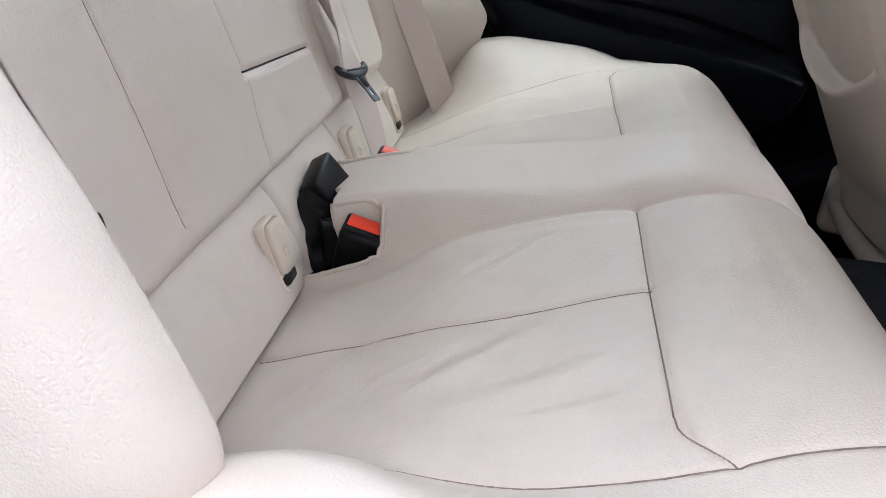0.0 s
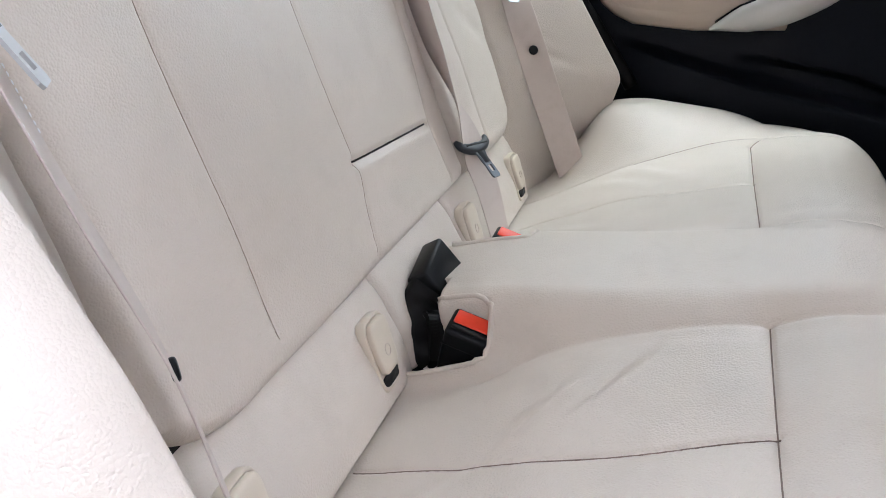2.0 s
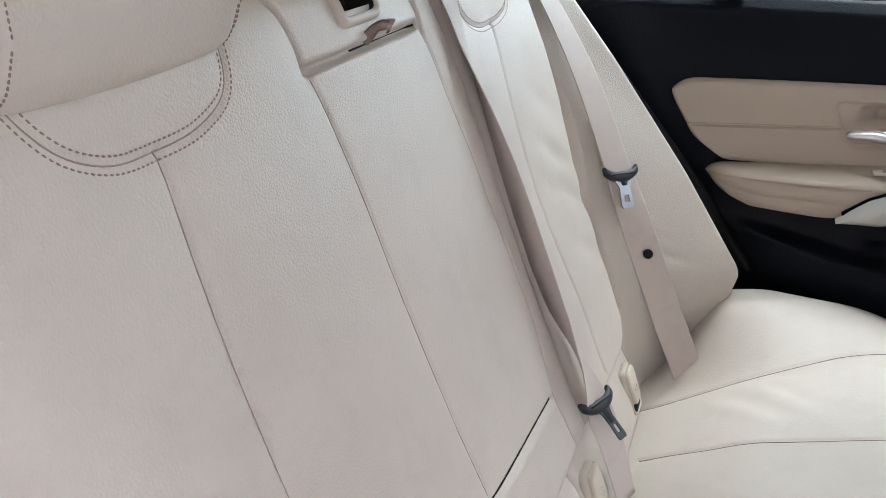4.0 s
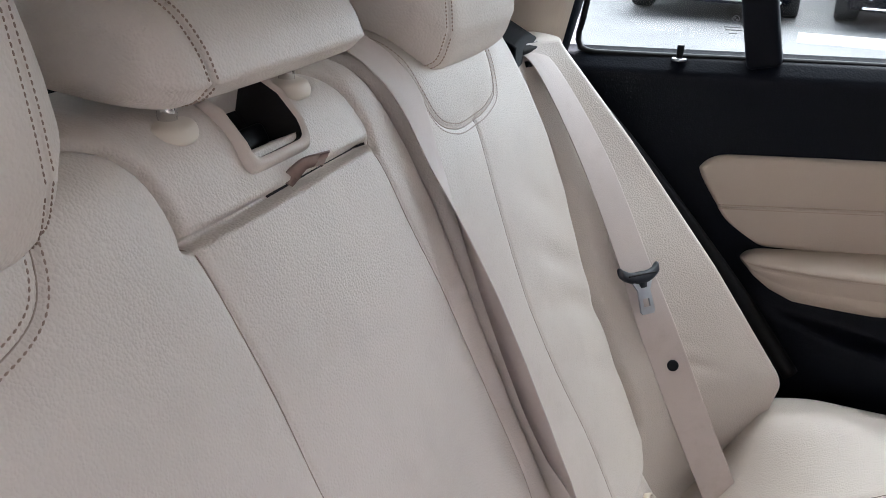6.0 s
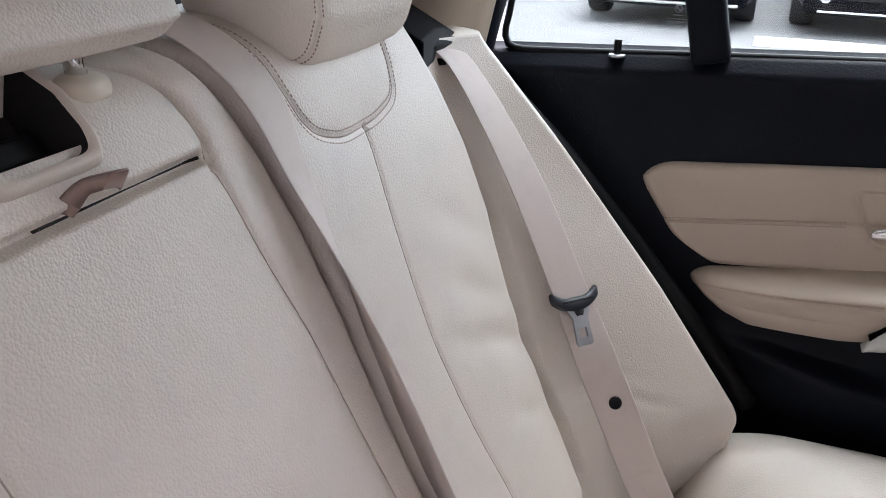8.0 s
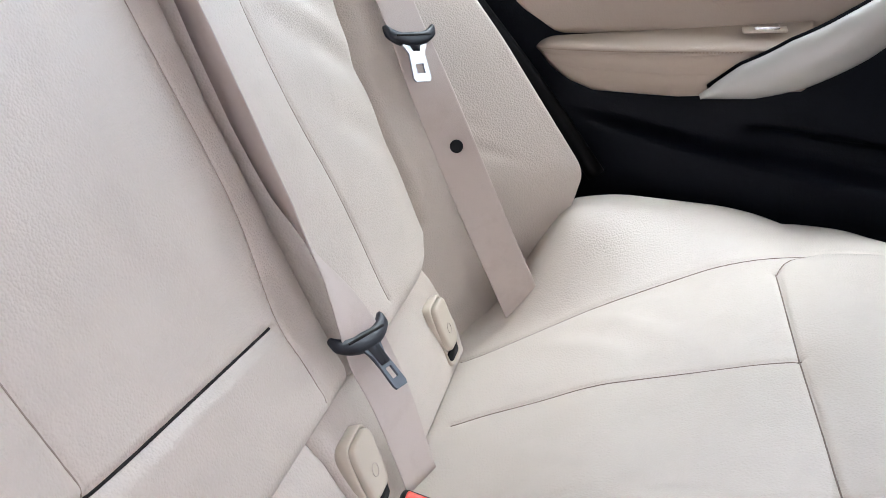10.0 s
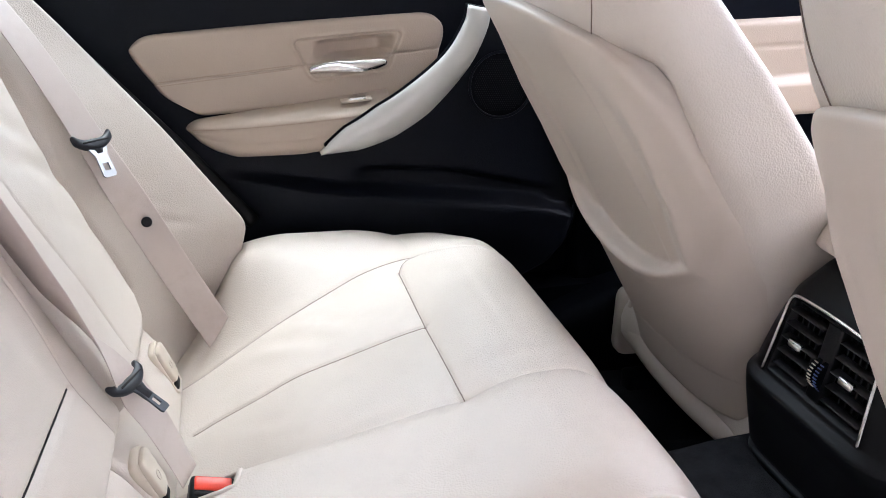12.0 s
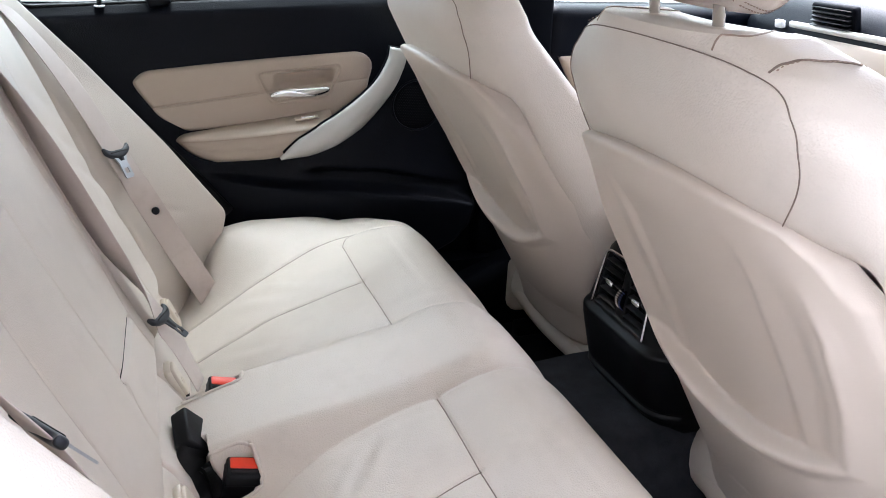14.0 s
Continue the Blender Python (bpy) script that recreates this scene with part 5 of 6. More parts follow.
    # loudspeaker grille
    sc = Vector((0.527, 0.738, 0.768))
    m = Matrix.Translation(sc) @ pose(0, 0, 0, 90, 0, 0)
    rr = [tuple(sc + Vector((0.056 * math.cos(q), -0.004, 0.056 * math.sin(q)))) for q in np.linspace(0, 2 * np.pi, 41)]
    sp = part("speaker_grille", disc_mesh("speaker_grille", 0.054, 0.006, LOWBLACK, 48, 0.002, m), t)
    part("ring", tube_mesh("ring", rr, 0.0025, DOORBLACK, 8, count=90), sp)
    verts, faces = [], []
    for i in range(-12, 13):
        for j in range(-12, 13):
            x, z = i * 0.004 + (j % 2) * 0.002, j * 0.0036
            if math.hypot(x, z) < 0.048:
                kk = len(verts)
                for ax, az in ((-1, 0), (0, -1), (1, 0), (0, 1)):
                    verts.append((sc.x + x + ax * 0.0011, sc.y - 0.0036, sc.z + z + az * 0.0011))
                faces.append([kk, kk + 1, kk + 2, kk + 3])
    part("hole_pattern", mesh_from("hole_pattern", verts, faces, VOID, False), sp)
    # thin rim round the low front edge of the door
    rim = [(0.690, 0.738, 0.600), (0.680, 0.735, 0.530), (0.667, 0.733, 0.485), (0.637, 0.732, 0.452), (0.590, 0.732, 0.423), (0.515, 0.732, 0.398), (0.45, 0.733, 0.382)]
    part("edge_rim", tube_mesh("edge_rim", rim, 0.004, DOORBLACK, 8), t)
    # lock pin
    px, py, pz = -0.121, 0.743, 0.977
    part("lock_pin", tube_mesh("lock_pin", [(px, py, pz), (px, py, pz + 0.012), (px, py, pz + 0.020)], [0.0045, 0.0045, 0.0052, 0.0048], BLACK, 14), t, "black lock pin")
    part("lock_pin_collar", disc_mesh("lock_pin_collar", 0.0105, 0.004, STEEL, 28, 0.0012, pose(px, py, pz + 0.0005)), t, "grey lock pin collar")
    return t


rear_door()

# ---- window of the left rear door ----
t_w = thing("window_1", "rear door window with black seal, divider bar and clear glass", "car window", kind="structure", at=(0.1, 0.76, 1.0))


def bar_between(name, a, b, w, d, mat, parent, label=""):
    a, b = Vector(a), Vector(b)
    z = (b - a).normalized()
    x = Vector((0, 1, 0)).cross(z).normalized()
    y = z.cross(x)
    M = Matrix((x, y, z)).transposed().to_4x4()
    M.translation = (a + b) / 2
    return part(name, box_mesh(name, (w, d, (b - a).length), mat, min(w, d) * 0.25, 3, m=M), parent, label)


bar_between("divider_bar", (-0.008, 0.747, 0.978), (-0.094, 0.718, 1.36), 0.046, 0.030, DOORBLACK, t_w, "black window divider bar")
seal = spline([(-0.236, 0.742, 1.330), (-0.246, 0.748, 1.150), (-0.262, 0.752, 1.030), (-0.268, 0.752, 0.992), (-0.255, 0.750, 0.976), (-0.20, 0.750, 0.976), (0.10, 0.752, 0.991), (0.70, 0.752, 1.018)], 120)
part("inner_seal", tube_mesh("inner_seal", seal, 0.0045, RUBBER, 8, count=120), t_w)
fr = spline([(-0.225, 0.735, 1.36), (-0.258, 0.735, 1.150), (-0.282, 0.735, 1.040), (-0.290, 0.735, 1.005), (-0.30, 0.735, 0.96)], 40)
rings = []
for p in fr:
    rings.append([(p[0] + 0.020 * math.cos(q) * (1.0), p[1] + 0.022 * math.sin(q), p[2] + 0.004 * math.cos(q)) for q in np.linspace(0, 2 * np.pi, 16, endpoint=False)])
part("window_frame", loft_mesh("window_frame", rings, DOORBLACK), t_w, "black soft door frame")
pr = spline([(-0.250, 0.712, 1.36), (-0.285, 0.712, 1.150), (-0.305, 0.712, 1.040), (-0.312, 0.712, 1.005), (-0.27, 0.708, 0.95), (-0.16, 0.700, 0.85), (0.0, 0.690, 0.68), (0.10, 0.686, 0.56)], 60)
part("door_seal", tube_mesh("door_seal", pr, 0.012, RUBBER, 12, count=80), t_w, "black rubber door seal")
pane = sheet_mesh("pane", np.array([[[x, 0.757 - 0.10 * (z - 1.0), z] for z in np.linspace(0.970, 1.40, 6)] for x in np.linspace(-0.27, 0.72, 12)]), (0, 0.004, 0), GLASS, flip=True)
part("pane", pane, t_w, "lightly tinted window glass")
# etched marks on the glass
verts, faces = [], []


def etched(x, z, w, h):
    k = len(verts)
    for dx, dz in ((-w, -h), (w, -h), (w, h), (-w, h)):
        zz = z + dz
        verts.append((x + dx, 0.7558 - 0.10 * (zz - 1.0), zz))
    faces.append([k, k + 1, k + 2, k + 3])


for i in range(22):
    q = 2 * math.pi * i / 22
    etched(-0.055 + 0.0042 * math.cos(q), 1.037 + 0.0042 * math.sin(q), 0.0006, 0.0006)
etched(-0.0563, 1.0383, 0.0012, 0.0012)
etched(-0.0537, 1.0357, 0.0012, 0.0012)
for zc, x0, x1, step in ((1.0295, -0.0600, -0.0500, 0.0024), (1.0250, -0.0680, -0.0440, 0.0030), (1.0215, -0.0660, -0.0450, 0.0026), (1.0170, -0.0610, -0.0500, 0.0024)):
    for x in np.arange(x0, x1, step):
        etched(x, zc, 0.0009, 0.0007)
for cx, cz in ((-0.0375, 1.0255), (-0.0375, 1.0175)):
    for i in range(18):
        q = 2 * math.pi * i / 18
        etched(cx + 0.0036 * math.cos(q), cz + 0.0032 * math.sin(q), 0.0005, 0.0005)
part("etched_marks", mesh_from("etched_marks", verts, faces, material("etched_grey", (0.25, 0.25, 0.26), 0.8), False), t_w, "small etched glass marks")

# belt outlet trim over the far bolster
t_g = thing("belt_outlet", "black plastic belt outlet trim at the top of the side padding", "belt outlet", at=(-0.27, 0.56, 1.03))
P = np.zeros((30, 20, 3))
for i, a_ in enumerate(np.linspace(0, 1, 30)):
    for j, b_ in enumerate(np.linspace(0, 1, 20)):
        x = -0.415 + 0.140 * a_ - 0.02 * b_
        y = 0.472 + 0.155 * b_ + 0.03 * (1 - a_)
        z = 1.080 - 0.062 * a_ - 0.010 * b_ + 0.008 * math.sin(math.pi * b_)
        P[i, j] = (x, y, z)
part("cover", sheet_mesh("cover", P, (0, 0, -0.03), LOWBLACK), t_g)
part("slot", box_mesh("slot", (0.010, 0.056, 0.012), VOID, 0.002, 2, m=pose(-0.283, 0.553, 1.004, 0, 28, -8)), t_g)
part("lip", tube_mesh("lip", [(-0.279, 0.530, 0.990), (-0.274, 0.553, 0.988), (-0.275, 0.576, 0.990)], 0.004, BLACK, 10), t_g)

# ---- front seats ----


SEAT_Z = [0.36, 0.45, 0.55, 0.68, 0.80, 0.90, 0.96, 1.0, 1.03, 1.06, 1.085]
SEAT_W = [0.19, 0.20, 0.225, 0.258, 0.272, 0.270, 0.262, 0.250, 0.232, 0.198, 0.130]


def seat_depth(z):
    return np.interp(z, [0.36, 0.50, 0.75, 0.95, 1.03, 1.06, 1.085], [0.20, 0.205, 0.175, 0.140, 0.132, 0.124, 0.100])


def seat_rear(z, yo):
    """How far forward the rear face of a front seat lies, at a height and a distance from its middle."""
    ss = np.clip(np.abs(yo) / np.interp(z, SEAT_Z, SEAT_W), 0, 1)
    s_ = ss ** (1 / 0.55)
    cc = np.sqrt(np.maximum(0, 1 - s_ ** 2)) ** 0.42
    return 0.650 - 0.385 * (z - 0.571) + seat_depth(z) / 2 * (1 - cc) + 0.035 * ss ** 3 + 0.03 * sm(z, 1.0, 1.085)


def front_seat(y0, label):
    t = thing("front_seat", label, "car seat", "front seats", at=(0.8, y0, 0.25))
    sg = 1 if y0 > 0 else -1
    # padded backrest: stacked rounded sections that lean back
    zs = np.concatenate([np.linspace(0.36, 1.00, 70), 1.00 + 0.085 * np.sin(np.linspace(0.05, 1, 26) * np.pi / 2)])
    rings = []
    for z in zs:
        xr = 0.650 - 0.385 * (z - 0.571)
        hw = np.interp(z, SEAT_Z, SEAT_W)
        dep = seat_depth(z)
        bol = np.interp(z, [0.36, 0.55, 0.75, 0.9, 1.0], [0.05, 0.055, 0.04, 0.02, 0.0])
        tip = 0.03 * float(sm(np.array(z), 1.0, 1.085))
        ring = []
        for a in np.linspace(0, 2 * np.pi, 112, endpoint=False):
            c, s_ = math.cos(a), math.sin(a)
            cc, ss = math.copysign(abs(c) ** (0.50 if c > 0 else 0.42), c), math.copysign(abs(s_) ** (0.62 if c > 0 else 0.55), s_)
            x = xr + dep / 2 + tip + dep / 2 * cc + 0.035 * abs(ss) ** 3
            if c < 0 and z < 0.94:
                x += 0.05 * float(1 - sm(np.array(abs(ss)), 0.80, 0.97)) * float(1 - sm(np.array(z), 0.88, 0.935))
            if c > 0:
                x += bol * (abs(ss) ** 3) - 0.012 * (1 - abs(ss))
            ring.append((x, y0 + hw * ss, z))
        rings.append(ring)
    skin = np.array(rings)
    bk = part("backrest", loft_mesh("backrest", rings, GRAINED), t, "cream leather backrest")

    def lie(points, n=60):
        """A curve moved onto the padding."""
        q = spline(points, n)
        near = skin.reshape(-1, 3)
        out = []
        for p in q:
            d = np.linalg.norm(near - p, axis=1)
            k = np.argsort(d)[:6]
            w = 1 / (d[k] + 0.002) ** 2
            out.append((near[k] * w[:, None]).sum(0) / w.sum())
        out = np.array(out)
        for _ in range(3):
            out[1:-1] = (out[:-2] + 2 * out[1:-1] + out[2:]) / 4
        return out

    # moulded rear shell with a shallow map pocket
    nz, ny = 170, 150
    z = np.linspace(0.395, 0.945, nz)
    Zs = np.repeat(z[:, None], ny, 1)
    u = np.linspace(-1, 1, ny)[None, :]
    hw = np.interp(z, [0.39, 0.42, 0.47, 0.56, 0.66, 0.74, 0.82, 0.88, 0.92, 0.95], [0.150, 0.170, 0.188, 0.218, 0.247, 0.258, 0.256, 0.244, 0.220, 0.182])[:, None]
    topz = 0.948 - 0.020 * np.abs(u) ** 2.2
    Zs = 0.395 + (Zs - 0.395) / 0.55 * (topz - 0.395)
    Ys = u * hw
    base = seat_rear(Zs, Ys)
    a_ = np.abs(Ys)
    h = 0.013 - edge_round(np.minimum(hw - a_, np.minimum(Zs - 0.395, topz - Zs)), 0.011)
    h += 0.006 * (1 - (Ys / 0.21) ** 2)
    rim_w = np.interp(Zs, [0.58, 0.61, 0.65, 0.74, 0.82, 0.90, 0.93], [0.120, 0.165, 0.190, 0.206, 0.207, 0.185, 0.165])
    foot = 0.600 + 0.035 * (a_ / 0.15) ** 2
    din = np.minimum(rim_w - a_, Zs - foot)
    inside = sm(rim_w - a_, 0.0, 0.048) * sm(Zs - foot, 0.0, 0.012) * (1 - sm(Zs, 0.84, 0.925))
    h += -(0.030 - 0.012 * sm(Zs, 0.70, 0.90)) * inside + 0.008 * np.exp(-((din + 0.007) / 0.009) ** 2) * (1 - sm(Zs, 0.80, 0.90)) * sm(Zs, 0.54, 0.575)
    h += 0.008 * sm(a_, 0.105, 0.130) * inside
    h -= 0.002 * np.exp(-((Zs - 0.47) / 0.0025) ** 2)
    P = np.stack([base - h, y0 + Ys, Zs], 2)
    sh = part("rear_shell", sheet_mesh("rear_shell", P, (0.03, 0, 0), SHELL, flip=False), t, "beige moulded plastic back shell with map pocket")
    # sewn lines: round the upper rear panel and over the top
    yo = [-0.180, -0.203, -0.209, -0.200, -0.165, -0.075, 0.075, 0.165, 0.200, 0.209, 0.203, 0.180]
    zo = [0.925, 0.965, 0.998, 1.026, 1.055, 1.070, 1.070, 1.055, 1.026, 0.998, 0.965, 0.925]
    edge = [(float(seat_rear(np.array(b), np.array(a))) - 0.001, y0 + a, b) for a, b in spline(list(zip(yo, zo)), 90)]
    # panel and top seam tubes take the same painted groove shade
    part("panel_seam", tube_mesh("panel_seam", edge, 0.0007, SEAMSHADE, 6, count=120), bk)
    for s2 in (1, -1):
        over = lie([(0.518, y0 + s2 * 0.160, 1.057), (0.545, y0 + s2 * 0.162, 1.064), (0.58, y0 + s2 * 0.167, 1.060), (0.62, y0 + s2 * 0.176, 1.045), (0.66, y0 + s2 * 0.186, 1.02)])
        for off in (-0.006, 0.006):
            stitch_rows("stitching", over + np.array([0, off, 0.0012]), (0.0, -0.2, 0.98), bk, pitch=0.005, r=0.0009)
        part("top_seam", tube_mesh("top_seam", over + np.array([0, 0, 0.0006]), 0.0012, SEAMSHADE, 6, count=60), bk)
        part("top_seam", tube_mesh("top_seam", lie([(0.500, y0 + s2 * 0.106, 1.069), (0.52, y0 + s2 * 0.098, 1.077), (0.56, y0 + s2 * 0.088, 1.084), (0.60, y0 + s2 * 0.078, 1.085)]) + np.array([0, 0, 0.0006]), 0.0009, THREAD, 6, count=50), bk)
    # beige bar and caps low at the back
    part("lower_bar", tube_mesh("lower_bar", [(0.750, y0 - 0.212, 0.372), (0.737, y0 - 0.12, 0.366), (0.732, y0, 0.364), (0.737, y0 + 0.12, 0.366), (0.750, y0 + 0.212, 0.372)], 0.025, SHELL, 14), t, "beige plastic lower cross bar")
    # seat cushion and base
    cush = outline_loft("cushion", [(0.76, 0.46), (0.90, 0.47), (1.08, 0.49), (1.18, 0.485), (1.20, 0.44), (1.16, 0.37), (0.95, 0.34), (0.76, 0.33), (0.72, 0.38)], y0 - 0.25, y0 + 0.25, 0.05, LEATHER, n=60, k=24)
    part("cushion", cush, t, "cream leather seat cushion")
    part("side_cover", box_mesh("side_cover", (0.40, 0.05, 0.13), SHELL, 0.02, 3, at=(0.93, y0 + sg * 0.25, 0.36)), t, "beige plastic seat side cover")
    part("side_cover", box_mesh("side_cover", (0.40, 0.05, 0.13), SHELL, 0.02, 3, at=(0.93, y0 - sg * 0.25, 0.36)), t, "beige plastic seat side cover")
    part("recliner_knob", disc_mesh("recliner_knob", 0.022, 0.018, SHELL, 28, 0.006, pose(0.752, y0 + sg * 0.206, 0.408, 90)), t, "beige hinge cap")
    part("rail", box_mesh("rail", (0.46, 0.04, 0.05), LOWBLACK, 0.006, 2, at=(0.95, y0 - 0.17, 0.275)), t, "black seat rail")
    part("rail", box_mesh("rail", (0.46, 0.04, 0.05), LOWBLACK, 0.006, 2, at=(0.95, y0 + 0.17, 0.275)), t, "black seat rail")
    return t


def recline(ob, k, shift):
    """Leans a seat further back: each piece slides to the rear with its height."""
    for c in ob.children_recursive:
        me = c.data
        q = np.zeros(len(me.vertices) * 3)
        me.vertices.foreach_get("co", q)
        q = q.reshape(-1, 3)
        q[:, 0] -= (shift + k * (q[:, 2] - 0.58)) * sm(q[:, 2], 0.40, 0.50)
        me.vertices.foreach_set("co", q.ravel())
        me.update()


recline(front_seat(0.365, "cream leather front seat with beige moulded back shell"), 0.18, 0.02)
recline(front_seat(-0.355, "cream leather front seat with beige back shell and chrome posts"), 0.12, 0.012)
FRONT_HR = [(0.530, 1.112), (0.508, 1.150), (0.490, 1.220), (0.485, 1.290), (0.505, 1.322), (0.545, 1.318), (0.580, 1.270), (0.596, 1.190), (0.594, 1.130), (0.566, 1.104)]
for y0 in (0.365, -0.355):
    hr = headrest("cream leather front headrest on chrome posts", FRONT_HR, y0 - 0.125, y0 + 0.125, 0.045, (y0 - 0.095, y0 + 0.095), ((0.538, y0 - 0.057), (0.538, y0 + 0.057)), (1.074, 1.22), "front headrests", collar=(0.021, 1.3, 0.012))
    recline(hr, 0.21 if y0 > 0 else 0.12, 0.02 if y0 > 0 else 0.012)

# ---- rear console with air vents ----
t_k = thing("rear_console", "black plastic rear centre console with two chrome-trimmed air vents", "console", at=(0.72, 0, 0.3))
nz, ny = 200, 180
z = np.linspace(0.30, 0.735, nz)
Zc = np.repeat(z[:, None], ny, 1)
u = np.linspace(-1, 1, ny)[None, :]
hw = np.interp(z, [0.30, 0.42, 0.50, 0.56, 0.62, 0.67, 0.705, 0.735], [0.122, 0.132, 0.139, 0.138, 0.122, 0.100, 0.080, 0.062])
k = np.ones(15) / 15
hw = np.convolve(np.pad(hw, 7, "edge"), k, "valid")[:, None]
Yc = u * hw
xc = np.interp(z, [0.30, 0.42, 0.445, 0.50, 0.535, 0.553, 0.562, 0.664, 0.70, 0.735], [0.690, 0.672, 0.662, 0.650, 0.642, 0.640, 0.651, 0.666, 0.688, 0.735])
k = np.ones(3) / 3
xc = np.convolve(np.pad(xc, 1, "edge"), k, "valid")[:, None]
Xc = xc + 0.045 * np.abs(u) ** 7 + 0 * Yc
panel_w = 0.082 - 0.09 * (Zc - 0.565)
ins = np.minimum.reduce([panel_w - 0.005 - np.abs(Yc), Zc - 0.569, 0.657 - Zc])
Xc = Xc + 0.024 * sm(ins, 0, 0.003)
Xc = Xc + 0.005 * np.exp(-((Zc - 0.452) / 0.003) ** 2) - 0.003 * np.exp(-((Zc - 0.444) / 0.005) ** 2)
part("body", sheet_mesh("body", np.stack([Xc, Yc, Zc], 2), (0.16, 0, 0), BLACK, flip=False), t_k)


def vent_x(zz):
    return 0.651 + (zz - 0.565) * 0.152


rim = [(0.082, 0.564), (0.0785, 0.60), (0.075, 0.640), (0.072, 0.656), (0.062, 0.6625), (0.03, 0.6645), (0.0, 0.665)]
rim = rim + [(-a, b) for a, b in rim[-2::-1]]
part("vent_trim", tube_mesh("vent_trim", [(vent_x(b) - 0.001, a, b) for a, b in rim], 0.0021, CHROME, 10, count=90), t_k, "thin chrome vent trim")
for sy in (1, -1):
    v = part("vent", box_mesh("vent", (0.004, 0.058, 0.086), VOID, 0.001, 1, m=pose(vent_x(0.613) + 0.0215, sy * 0.0425, 0.613, 0, 8.6, 0)), t_k)
    for i in range(6):
        yy = sy * 0.0425 + (i - 2.5) * 0.0098
        part("slat", box_mesh("slat", (0.010, 0.0014, 0.084), BLACK, 0.0004, 1, m=pose(vent_x(0.613) + 0.015, yy, 0.613, 0, 8.6, 14)), v)
    for i in range(5):
        zz = 0.580 + i * 0.0165
        part("cross_slat", box_mesh("cross_slat", (0.011, 0.058, 0.0022), VENTGREY, 0.0007, 1, m=pose(vent_x(zz) + 0.006, sy * 0.0425, zz, 0, -14, 0)), v)
    part("slide_tab", box_mesh("slide_tab", (0.007, 0.022, 0.009), CHROME, 0.002, 2, m=pose(vent_x(0.613) - 0.001, sy * 0.0425, 0.613, 0, 8.6, 0)), v, "bright slide tab")
part("centre_bridge", box_mesh("centre_bridge", (0.014, 0.023, 0.088), BLACK, 0.003, 2, m=pose(vent_x(0.613) + 0.009, 0, 0.613, 0, 8.6, 0)), t_k)
for dy in (0.0045, -0.0055):
    w_ = part("thumb_wheel", disc_mesh("thumb_wheel", 0.019, 0.006, LOWBLACK, 36, 0.001, pose(vent_x(0.600) + 0.012, dy, 0.600, 90, 0, 0)), t_k, "ribbed temperature wheel")
    for i in range(9):
        q = radians(180 - 48 + 12 * i)
        part("tick", box_mesh("tick", (0.0012, 0.0055, 0.0014), COVER if dy > 0 else BLUEMARK, 0, 1, m=pose(vent_x(0.600) + 0.012 + 0.0191 * math.cos(q), dy, 0.600 + 0.0191 * math.sin(q), 0, math.degrees(-q), 0)), w_)
# leather armrest box between the front seats
single("centre_armrest", outline_loft("centre_armrest", [(0.688, 0.716), (0.702, 0.742), (0.737, 0.772), (0.80, 0.788), (0.95, 0.792), (1.02, 0.775), (1.02, 0.73), (0.95, 0.705), (0.78, 0.698), (0.72, 0.702)], -0.10, 0.10, 0.03, LEATHER, n=70, k=26, crown=0.004), "cream leather centre armrest between the front seats", "armrest")
single("centre_tunnel", box_mesh("centre_tunnel", (0.85, 0.20, 0.45), LOWBLACK, 0.03, 3, at=(1.24, 0, 0.46)), "black centre tunnel console", "console", kind="structure")

# ---- floor ----
def tunnel_mat(x, v):
    y = -0.185 + v * (0.185 + 0.125 + 0.16 * (x - 0.55))
    drop = 0.15 * max(0.0, (-0.12 - y) / 0.065) ** 1.6
    return [x, y, 0.4355 - 0.006 * (y / 0.13) ** 2 - drop + 0.0015 * math.sin(37 * x) * math.sin(29 * y)]


matP = np.array([[tunnel_mat(x, v) for v in np.linspace(0, 1, 44)] for x in np.linspace(0.455, 0.75, 40)])
single("floor_mat", sheet_mesh("floor_mat", matP, (0, 0, -0.012), MAT), "charcoal carpet mat over the raised tunnel", "floor mat")
for sy in (1, -1):
    fp = np.array([[[x, sy * y, 0.268 + 0.002 * math.sin(31 * x) * math.sin(23 * y) + (0.03 * max(0, (x - 0.75)) / 0.2)] for y in np.linspace(0.17, 0.60, 40)] for x in np.linspace(0.40, 0.95, 40)])
    single("floor_mat", sheet_mesh("floor_mat", fp, (0, 0, -0.012), CARPET, flip=sy < 0), "black carpet mat in the rear footwell", "floor mat", "footwell mats")
# sill cover and lower pillar trim on the far side
single("sill_cover", outline_loft("sill_cover", [(0.40, 0.30), (0.55, 0.335), (0.68, 0.385), (0.80, 0.43), (0.95, 0.44), (0.95, 0.24), (0.40, 0.24)], 0.63, 0.76, 0.03, LOWBLACK, n=60, k=20), "black plastic sill cover below the rear door", "sill trim", kind="structure")
pillar_sheet("pillar_b_left", [(0.690, 0.36), (0.86, 0.36)], [(0.64, 1.42), (0.78, 1.42)], 0.735, 0.62, LOWBLACK, "black middle pillar trim between the doors", "pillar", 1, 0.02)

# ---- front left door, dashboard, far end of the cabin ----
t_f = thing("door_2", "closed front car door, black upper trim and beige insert", "car door", kind="structure", at=(1.2, 0.75, 0.4))
P = np.array([[[x, door_y(z), z] for x in np.linspace(0.84, 1.72, 30)] for z in np.linspace(0.36, 0.990, 60)])
part("panel", sheet_mesh("panel", P, (0, 0.05, 0), DOORBLACK), t_f)
n, m = 60, 40
